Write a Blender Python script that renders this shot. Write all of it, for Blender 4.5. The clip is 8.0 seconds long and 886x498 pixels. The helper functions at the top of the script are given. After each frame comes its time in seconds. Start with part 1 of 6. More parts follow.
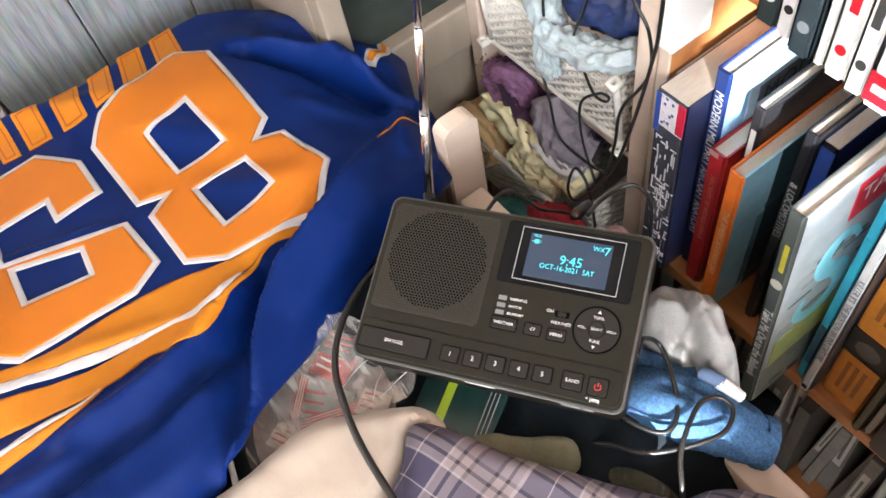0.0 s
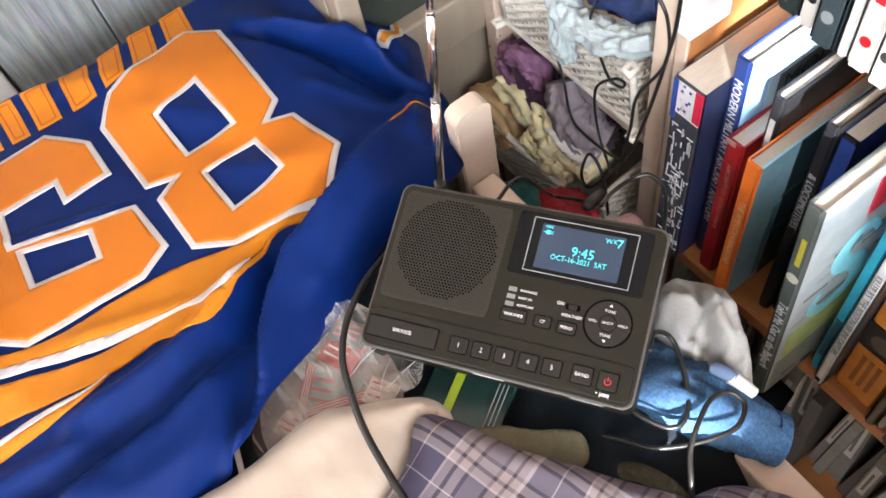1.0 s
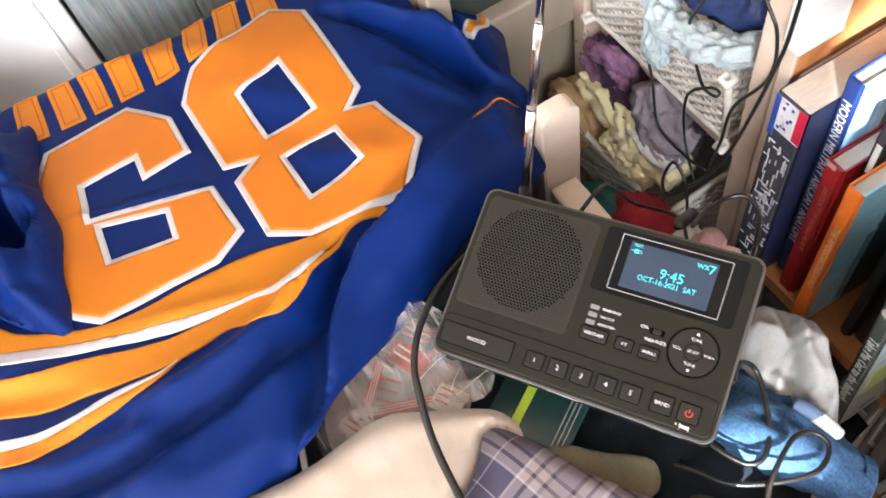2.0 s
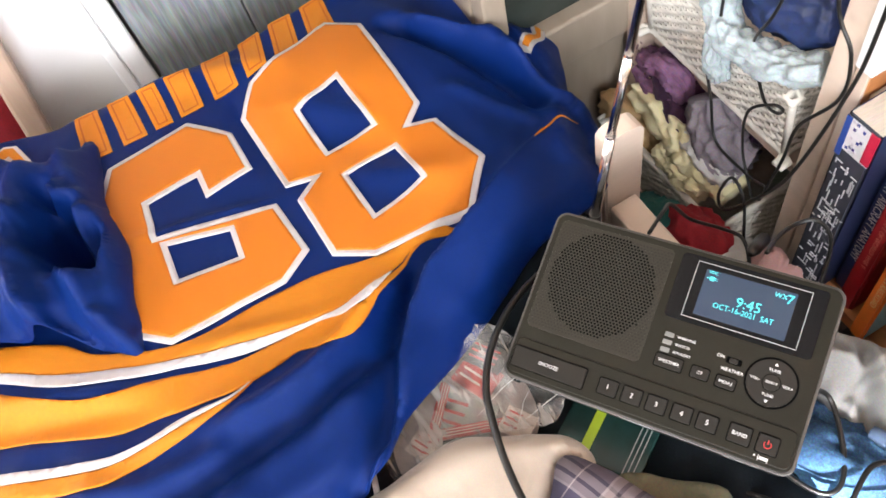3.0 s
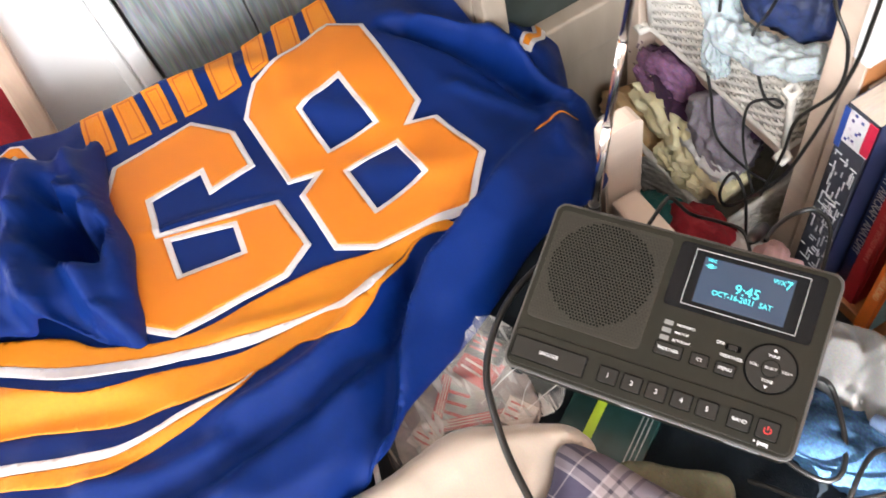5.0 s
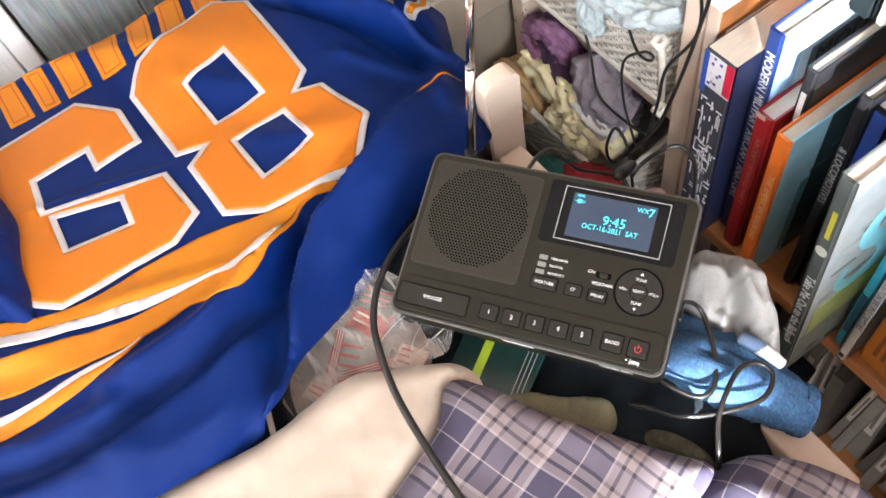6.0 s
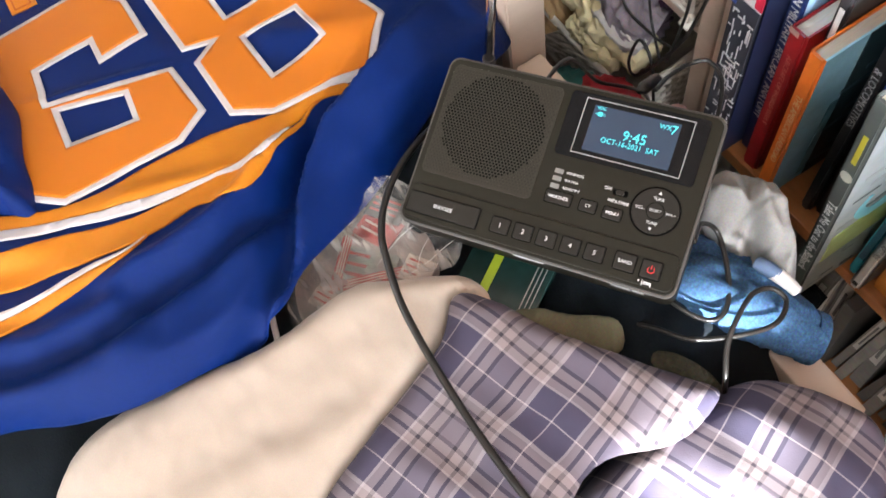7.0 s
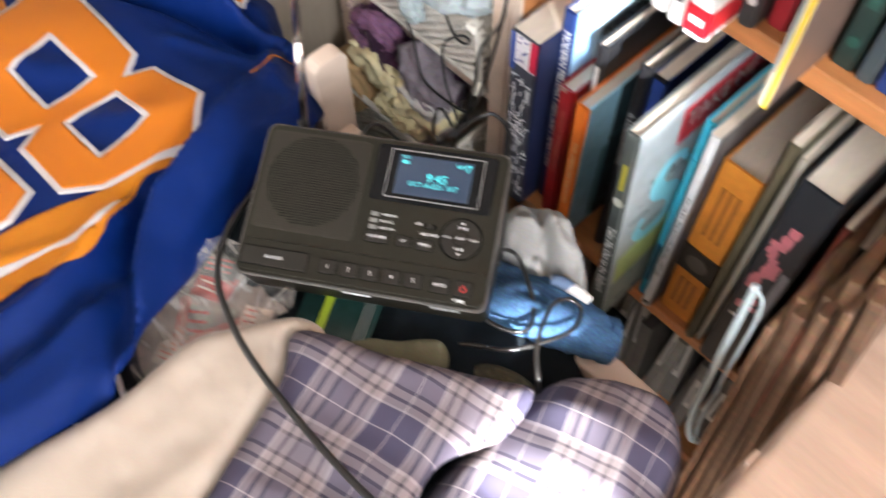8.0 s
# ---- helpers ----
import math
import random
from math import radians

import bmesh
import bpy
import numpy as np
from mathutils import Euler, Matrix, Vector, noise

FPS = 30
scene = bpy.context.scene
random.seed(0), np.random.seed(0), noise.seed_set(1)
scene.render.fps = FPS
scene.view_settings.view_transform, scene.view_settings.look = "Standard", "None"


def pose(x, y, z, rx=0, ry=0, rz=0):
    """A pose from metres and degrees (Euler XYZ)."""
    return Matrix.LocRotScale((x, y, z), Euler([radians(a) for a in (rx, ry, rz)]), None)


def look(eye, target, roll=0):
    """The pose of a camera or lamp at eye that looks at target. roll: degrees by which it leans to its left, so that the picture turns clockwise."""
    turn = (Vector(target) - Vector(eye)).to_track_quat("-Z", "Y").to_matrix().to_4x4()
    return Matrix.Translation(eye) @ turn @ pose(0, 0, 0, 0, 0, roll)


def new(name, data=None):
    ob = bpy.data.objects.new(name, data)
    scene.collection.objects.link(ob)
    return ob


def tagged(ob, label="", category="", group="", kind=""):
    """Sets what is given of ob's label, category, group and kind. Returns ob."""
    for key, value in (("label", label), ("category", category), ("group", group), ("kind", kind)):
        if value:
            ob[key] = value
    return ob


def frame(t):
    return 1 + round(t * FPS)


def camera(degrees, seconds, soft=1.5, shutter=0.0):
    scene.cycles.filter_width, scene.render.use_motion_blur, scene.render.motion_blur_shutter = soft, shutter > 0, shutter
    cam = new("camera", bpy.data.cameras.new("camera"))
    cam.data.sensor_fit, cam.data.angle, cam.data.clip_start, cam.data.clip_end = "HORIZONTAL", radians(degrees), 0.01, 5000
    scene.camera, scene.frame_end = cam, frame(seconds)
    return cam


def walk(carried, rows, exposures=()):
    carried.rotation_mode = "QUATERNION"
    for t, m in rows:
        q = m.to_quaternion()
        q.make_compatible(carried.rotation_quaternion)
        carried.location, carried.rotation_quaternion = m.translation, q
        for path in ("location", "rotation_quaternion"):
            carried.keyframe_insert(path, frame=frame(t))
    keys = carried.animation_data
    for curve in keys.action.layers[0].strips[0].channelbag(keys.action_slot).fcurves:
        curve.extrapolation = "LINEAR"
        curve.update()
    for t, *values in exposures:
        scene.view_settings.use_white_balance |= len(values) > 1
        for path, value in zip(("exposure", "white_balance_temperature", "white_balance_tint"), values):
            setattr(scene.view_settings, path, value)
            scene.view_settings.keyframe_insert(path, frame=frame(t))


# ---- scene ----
cam = camera(55.6, 8.0, 1.6, 0.5)
PATH = [
    (0.0, (0.0, 0.0, 1.1), (-0.5013, 0.2401, 0.2687), -13.77),
    (0.5, (-0.0037, 0.0034, 1.0981), (-0.5016, 0.2334, 0.2619), -14.68),
    (1.0, (-0.0089, 0.0084, 1.0976), (-0.5012, 0.2212, 0.2535), -14.84),
    (1.2, (-0.0163, -0.0024, 1.1006), (-0.5287, 0.1927, 0.2643), -16.33),
    (1.3, (-0.0246, -0.0054, 1.1008), (-0.536, 0.1767, 0.2609), -15.91),
    (1.5, (-0.0338, -0.0136, 1.1029), (-0.5405, 0.1677, 0.26), -13.46),
    (2.0, (-0.0442, 0.0048, 1.0982), (-0.5482, 0.1538, 0.2474), -16.4),
    (2.2, (-0.051, -0.0093, 1.1082), (-0.5623, 0.1381, 0.2616), -16.86),
    (3.3, (-0.0815, -0.017, 1.1151), (-0.5927, 0.1009, 0.2637), -18.84),
    (3.5, (-0.0735, -0.0195, 1.1103), (-0.5962, 0.1, 0.2663), -18.8),
    (4.0, (-0.0763, -0.022, 1.1083), (-0.6017, 0.0967, 0.2658), -18.84),
    (4.2, (-0.0747, -0.0204, 1.1102), (-0.6027, 0.0971, 0.2692), -19.04),
    (5.3, (-0.0448, -0.0169, 1.1088), (-0.5616, 0.1183, 0.2638), -19.15),
    (5.5, (-0.0224, -0.0139, 1.1014), (-0.5298, 0.1541, 0.2562), -17.45),
    (6.0, (-0.0084, -0.0098, 1.0974), (-0.4944, 0.1812, 0.2446), -15.79),
    (6.2, (-0.0117, -0.0117, 1.09), (-0.4949, 0.1811, 0.2363), -16.14),
    (6.3, (-0.0164, -0.0119, 1.0861), (-0.4898, 0.1779, 0.226), -15.51),
    (6.5, (-0.0222, -0.0098, 1.0765), (-0.4664, 0.1372, 0.1927), -17.79),
    (6.8, (-0.0235, -0.0086, 1.0777), (-0.4362, 0.1159, 0.1753), -17.83),
    (7.0, (-0.0158, -0.0086, 1.0836), (-0.434, 0.1164, 0.1839), -17.68),
    (7.2, (-0.0085, -0.0206, 1.0931), (-0.444, 0.1293, 0.2075), -16.32),
    (7.5, (0.0214, -0.0375, 1.1183), (-0.41, 0.2196, 0.2535), -7.64),
    (7.7, (0.0311, -0.0384, 1.1196), (-0.3994, 0.2575, 0.2679), -6.0),
    (8.0, (0.0456, -0.0397, 1.1216), (-0.3345, 0.3002, 0.2614), -1.32),
]
walk(cam, [(t, look(e, g, r)) for t, e, g, r in PATH],
     ((0.0, 4.0), (1.0, 4.08), (2.0, 4.18), (4.0, 4.15), (5.5, 4.3), (6.0, 4.2), (6.5, 4.05), (7.2, 3.9), (8.0, 3.85)))

# ---- light ----
world = bpy.data.worlds.new("world")
scene.world = world
world.use_nodes = True
sky = world.node_tree.nodes.new("ShaderNodeTexSky")
sky.sky_type, sky.sun_disc = "NISHITA", False
SUN_DIR = Vector((0.81, -0.58, 0.50)).normalized()
sky.sun_elevation, sky.sun_rotation = math.asin(SUN_DIR.z), math.atan2(SUN_DIR.x, SUN_DIR.y)
world.node_tree.links.new(sky.outputs["Color"], world.node_tree.nodes["Background"].inputs["Color"])
world.node_tree.nodes["Background"].inputs["Strength"].default_value = 0.05
sun = new("sun", bpy.data.lights.new("sun", "SUN"))
sun.data.energy, sun.data.angle, sun.data.color = 5.0, radians(0.9), (0.97, 0.98, 1.0)
sun.matrix_world = look(SUN_DIR * 5, (0, 0, 0))


def daylight_lamp(name, at, target, w, h, watts, color):
    lamp = new(name, bpy.data.lights.new(name, "AREA"))
    lamp.data.shape, lamp.data.size, lamp.data.size_y = "RECTANGLE", w, h
    lamp.data.energy, lamp.data.color = watts, color
    lamp.matrix_world = look(at, target)


# Area lamps added as daylight of unseen windows, placed to brighten covers and baskets.
daylight_lamp("added_daylight_east", (2.44, -0.55, 2.0), (-0.3, 0.3, 0.4), 1.35, 0.95, 7.2, (0.88, 0.94, 1.0))
daylight_lamp("added_daylight_south", (1.05, -2.44, 1.8), (-0.4, 0.1, 0.5), 1.4, 1.3, 4.1, (1.0, 0.98, 0.95))
scene.view_settings.exposure = 4.0


# ---- materials ----
def ramp_mix(nt, fac, a, b):
    m = nt.nodes.new("ShaderNodeMix")
    m.data_type = "RGBA"
    m.inputs["A"].default_value, m.inputs["B"].default_value = (*a, 1), (*b, 1)
    nt.links.new(fac, m.inputs["Factor"])
    return m.outputs["Result"]


def mat(name, color, rough=0.8, metal=0.0, dark=0.75, scale=18.0, fine=0.0, bump=0.0, bump_scale=900.0, sheen=0.0, stretch=(1, 1, 1),
        spread=0.0, emit=None, power=0.0, weave=0.0, spec=0.5, coat=0.0):
    """A surface with slow and fine variation of its colour and a fine relief."""
    m = bpy.data.materials.new(name)
    m.use_nodes = True
    nt = m.node_tree
    b = nt.nodes["Principled BSDF"]
    co = nt.nodes.new("ShaderNodeTexCoord")
    mp = nt.nodes.new("ShaderNodeMapping")
    mp.inputs["Scale"].default_value = stretch
    nt.links.new(co.outputs["Object"], mp.inputs["Vector"])
    n = nt.nodes.new("ShaderNodeTexNoise")
    n.inputs["Scale"].default_value, n.inputs["Detail"].default_value = scale, 5
    nt.links.new(mp.outputs["Vector"], n.inputs["Vector"])
    r = nt.nodes.new("ShaderNodeMapRange")
    r.inputs["From Min"].default_value, r.inputs["From Max"].default_value = 0.3, 0.7
    nt.links.new(n.outputs["Fac"], r.inputs["Value"])
    out = ramp_mix(nt, r.outputs["Result"], tuple(c * dark for c in color), color)
    if fine > 0:
        n2 = nt.nodes.new("ShaderNodeTexNoise")
        n2.inputs["Scale"].default_value, n2.inputs["Detail"].default_value = bump_scale * 0.6, 2
        nt.links.new(mp.outputs["Vector"], n2.inputs["Vector"])
        mx = nt.nodes.new("ShaderNodeMix")
        mx.data_type, mx.blend_type = "RGBA", "OVERLAY"
        mx.inputs["Factor"].default_value = fine
        nt.links.new(out, mx.inputs["A"])
        nt.links.new(n2.outputs["Color"], mx.inputs["B"])
        hs = nt.nodes.new("ShaderNodeHueSaturation")
        hs.inputs["Saturation"].default_value = 1.0
        nt.links.new(mx.outputs["Result"], hs.inputs["Color"])
        out = hs.outputs["Color"]
    if spread > 0:
        oi = nt.nodes.new("ShaderNodeObjectInfo")
        rr = nt.nodes.new("ShaderNodeMapRange")
        rr.inputs["To Min"].default_value, rr.inputs["To Max"].default_value = 1 - spread, 1 + spread
        nt.links.new(oi.outputs["Random"], rr.inputs["Value"])
        hs = nt.nodes.new("ShaderNodeHueSaturation")
        nt.links.new(rr.outputs["Result"], hs.inputs["Value"])
        nt.links.new(out, hs.inputs["Color"])
        out = hs.outputs["Color"]
    nt.links.new(out, b.inputs["Base Color"])
    b.inputs["Roughness"].default_value, b.inputs["Metallic"].default_value = rough, metal
    b.inputs["Sheen Weight"].default_value = sheen
    b.inputs["Specular IOR Level"].default_value = spec
    b.inputs["Coat Weight"].default_value = coat
    if bump > 0:
        bn = nt.nodes.new("ShaderNodeBump")
        bn.inputs["Strength"].default_value, bn.inputs["Distance"].default_value = bump, 0.0006
        if weave > 0:
            w1, w2 = nt.nodes.new("ShaderNodeTexWave"), nt.nodes.new("ShaderNodeTexWave")
            w1.bands_direction, w2.bands_direction = "X", "Y"
            ad = nt.nodes.new("ShaderNodeMath")
            for k, w in enumerate((w1, w2)):
                w.inputs["Scale"].default_value, w.inputs["Distortion"].default_value = weave, 0.6
                nt.links.new(mp.outputs["Vector"], w.inputs["Vector"])
                nt.links.new(w.outputs["Fac"], ad.inputs[k])
            nt.links.new(ad.outputs[0], bn.inputs["Height"])
        else:
            n3 = nt.nodes.new("ShaderNodeTexNoise")
            n3.inputs["Scale"].default_value, n3.inputs["Detail"].default_value = bump_scale, 3
            nt.links.new(mp.outputs["Vector"], n3.inputs["Vector"])
            nt.links.new(n3.outputs["Fac"], bn.inputs["Height"])
        nt.links.new(bn.outputs["Normal"], b.inputs["Normal"])
    if emit:
        b.inputs["Emission Color"].default_value, b.inputs["Emission Strength"].default_value = (*emit, 1), power
    return m


M_WALL = mat("wall_paint", (0.52, 0.49, 0.46), 0.75, bump=0.15, bump_scale=250)
M_CEIL = mat("ceiling_paint", (0.80, 0.78, 0.76), 0.8, bump=0.1, bump_scale=200)
M_FLOOR = mat("floor_wood", (0.36, 0.25, 0.16), 0.5, scale=6, stretch=(1, 12, 1))
M_WHITE = mat("white_gloss_paint", (0.90, 0.89, 0.88), 0.35, dark=0.93, scale=10, bump=0.05, bump_scale=120)
M_CREAM_WOOD = mat("cream_painted_wood", (0.66, 0.53, 0.43), 0.45, dark=0.86, scale=9, bump=0.08, bump_scale=200, stretch=(1, 1, 5))
M_PINK_WOOD = mat("pinkish_pine", (0.46, 0.33, 0.25), 0.45, dark=0.82, scale=10, fine=0.1, bump=0.1, bump_scale=200, stretch=(1, 6, 1))
M_GREY_WOOD = mat("grey_washed_wood", (0.28, 0.30, 0.31), 0.6, dark=0.5, scale=22, fine=0.5, bump=0.5, bump_scale=140, stretch=(6, 6, 0.5))
M_ORANGE_WOOD = mat("orange_pine_veneer", (0.50, 0.20, 0.07), 0.38, dark=0.72, scale=9, fine=0.15, bump=0.08, bump_scale=180, stretch=(1.2, 8, 8))
M_BLUE = mat("royal_blue_jersey_knit", (0.0020, 0.019, 0.135), 0.46, dark=0.82, scale=8, fine=0.2, bump=0.3, weave=620, bump_scale=700, spec=0.12)
M_ORANGE = mat("orange_twill", (0.70, 0.200, 0.012), 0.42, dark=0.86, scale=9, fine=0.15, bump=0.4, weave=420, bump_scale=900, spec=0.3)
M_AMBER = mat("amber_jersey_knit", (0.70, 0.235, 0.010), 0.48, dark=0.85, scale=9, fine=0.2, bump=0.4, weave=620, bump_scale=700, spec=0.3)
M_TWILL_WHITE = mat("white_twill", (0.62, 0.59, 0.60), 0.55, dark=0.93, fine=0.1, bump=0.4, weave=420, bump_scale=900)
M_STITCH = mat("dark_orange_thread", (0.55, 0.12, 0.01), 0.6)
M_BLACK_PLASTIC = mat("black_radio_plastic", (0.0112, 0.0096, 0.0055), 0.48, dark=0.82, scale=40, bump=0.15, bump_scale=2200, spec=0.24)
M_KEY = mat("black_rubber_key", (0.0115, 0.0092, 0.0065), 0.55, dark=0.85, spec=0.3, bump=0.1, bump_scale=2000)
M_RIM = mat("dark_grey_radio_rim", (0.07, 0.065, 0.06), 0.38, dark=0.85, bump=0.1, bump_scale=1500)
# near-black of the flat pieces that paint shade into the radio's holes and gaps
M_RECESS_SHADE = mat("recess_shade_black", (0.003, 0.003, 0.003), 0.9, spec=0.05)
M_GLOSS = mat("glossy_black_screen_panel", (0.004, 0.004, 0.005), 0.10, dark=0.9, spec=0.2)
M_PRINT = mat("white_print", (0.72, 0.72, 0.72), 0.6, dark=0.9)
M_FRAME_LINE = mat("silver_screen_line", (0.36, 0.36, 0.35), 0.35, dark=0.95)
M_LCD = mat("lit_blue_lcd", (0.02, 0.03, 0.05), 0.12, dark=0.8, scale=30, emit=(0.12, 0.25, 0.48), power=0.006)
M_LCD_TEXT = mat("cyan_lcd_segments", (0.05, 0.5, 0.55), 0.4, emit=(0.05, 0.85, 0.95), power=0.045)
M_LED = mat("unlit_led_lens", (0.17, 0.17, 0.16), 0.25, dark=0.9)
M_RED_PRINT = mat("red_print", (0.65, 0.03, 0.03), 0.5)
M_CHROME = mat("chrome_antenna", (0.72, 0.70, 0.69), 0.14, 1.0, dark=0.9)
M_CABLE = mat("black_pvc_cable", (0.012, 0.011, 0.010), 0.32, dark=0.8, scale=60, bump=0.05, bump_scale=500)
M_DARK = mat("black_corduroy", (0.008, 0.012, 0.016), 0.92, dark=0.6, scale=30, fine=0.4, bump=0.6, bump_scale=700, sheen=0.0, spec=0.15)
M_CREAM = mat("cream_fleece", (0.42, 0.345, 0.28), 0.95, dark=0.9, scale=14, fine=0.15, bump=0.3, bump_scale=1900, sheen=0.3)
M_DENIM = mat("blue_denim", (0.060, 0.135, 0.26), 0.88, dark=0.5, scale=420, fine=0.85, bump=1.0, bump_scale=1500, spec=0.15)
M_GREY_KNIT = mat("grey_cotton_knit", (0.28, 0.27, 0.26), 0.92, dark=0.8, scale=30, fine=0.3, bump=0.5, bump_scale=1100)
M_OLIVE = mat("olive_cotton", (0.135, 0.125, 0.075), 0.9, dark=0.8, scale=20, fine=0.3, bump=0.4, bump_scale=900)
M_PURPLE = mat("purple_knit", (0.065, 0.016, 0.06), 0.85, dark=0.5, scale=60, fine=0.5, bump=0.6, bump_scale=600, sheen=0.1)
M_LILAC = mat("lilac_knit", (0.30, 0.14, 0.27), 0.8, dark=0.6, scale=70, fine=0.4, bump=0.6, bump_scale=600)
M_YELLOW_CLOTH = mat("pale_yellow_cotton", (0.86, 0.77, 0.48), 0.9, dark=0.8, scale=20, fine=0.2, bump=0.4, bump_scale=800)
M_TAN_CLOTH = mat("tan_cotton", (0.48, 0.32, 0.16), 0.9, dark=0.8, scale=20, fine=0.2, bump=0.4, bump_scale=800)
M_PALE_CLOTH = mat("pale_blue_cotton", (0.42, 0.49, 0.51), 0.9, dark=0.8, scale=40, fine=0.3, bump=0.4, bump_scale=800)
M_NAVY_CLOTH = mat("navy_sequin_cloth", (0.012, 0.03, 0.12), 0.5, dark=0.5, scale=90, fine=0.4, bump=0.6, bump_scale=500)
M_TEAL_CLOTH = mat("teal_cotton", (0.03, 0.16, 0.15), 0.9, dark=0.6, scale=30, fine=0.3, bump=0.4, bump_scale=800)
M_RED_CLOTH = mat("red_cotton", (0.42, 0.02, 0.035), 0.85, dark=0.6, scale=30, fine=0.3, bump=0.4, bump_scale=800)
M_WHITE_CLOTH = mat("white_cotton", (0.66, 0.64, 0.62), 0.9, dark=0.85, scale=30, fine=0.2, bump=0.4, bump_scale=800)
M_GREYPURPLE = mat("grey_lilac_cotton", (0.30, 0.26, 0.30), 0.9, dark=0.7, scale=30, fine=0.3, bump=0.4, bump_scale=800)
M_WICKER = mat("white_painted_wicker", (0.82, 0.78, 0.71), 0.6, dark=0.75, scale=60, bump=0.3, bump_scale=400)
M_PAGES = mat("book_pages", (0.66, 0.58, 0.48), 0.9, dark=0.8, scale=400, fine=0.2, bump=0.6, bump_scale=300, stretch=(6, 0.3, 0.3))
M_BROWN_PAPER = mat("brown_card", (0.18, 0.095, 0.05), 0.75, dark=0.5, scale=16, fine=0.4, bump=0.3, bump_scale=200, stretch=(1, 1, 3), spread=0.35)
M_GREY_CARD = mat("grey_card", (0.20, 0.19, 0.17), 0.7, dark=0.6, scale=16, fine=0.3, bump=0.2, bump_scale=200, spread=0.6)
M_SEQUIN = mat("silver_sequins", (0.8, 0.7, 0.8), 0.15, 0.9)
M_DARK_GLASS = mat("dark_cabinet_glass", (0.035, 0.045, 0.04), 0.12, dark=0.6, scale=20, spec=0.6)
M_LIME = mat("lime_plastic_strip", (0.45, 0.62, 0.04), 0.4)
M_GREEN_BOX = mat("dark_green_print", (0.015, 0.05, 0.045), 0.25, dark=0.5, scale=40)


def clear_plastic(name):
    """Creased clear film: mostly see-through, milky along stretched streaks."""
    m = bpy.data.materials.new(name)
    m.use_nodes = True
    nt = m.node_tree
    b = nt.nodes["Principled BSDF"]
    b.inputs["Base Color"].default_value = (0.80, 0.76, 0.72, 1)
    b.inputs["Roughness"].default_value = 0.22
    co, mp = nt.nodes.new("ShaderNodeTexCoord"), nt.nodes.new("ShaderNodeMapping")
    mp.inputs["Rotation"].default_value, mp.inputs["Scale"].default_value = (0, 0, radians(-50)), (1, 5, 1)
    n, r = nt.nodes.new("ShaderNodeTexNoise"), nt.nodes.new("ShaderNodeMapRange")
    n.inputs["Scale"].default_value, n.inputs["Detail"].default_value, n.inputs["Distortion"].default_value = 22, 4, 1.0
    r.inputs["From Min"].default_value, r.inputs["From Max"].default_value = 0.44, 0.72
    r.inputs["To Min"].default_value, r.inputs["To Max"].default_value = 0.12, 0.50
    nt.links.new(co.outputs["Object"], mp.inputs["Vector"])
    nt.links.new(mp.outputs["Vector"], n.inputs["Vector"])
    nt.links.new(n.outputs["Fac"], r.inputs["Value"])
    nt.links.new(r.outputs["Result"], b.inputs["Alpha"])
    bn = nt.nodes.new("ShaderNodeBump")
    bn.inputs["Strength"].default_value, bn.inputs["Distance"].default_value = 0.7, 0.003
    nt.links.new(n.outputs["Fac"], bn.inputs["Height"])
    nt.links.new(bn.outputs["Normal"], b.inputs["Normal"])
    return m


M_CLEAR = clear_plastic("clear_plastic_wrap")


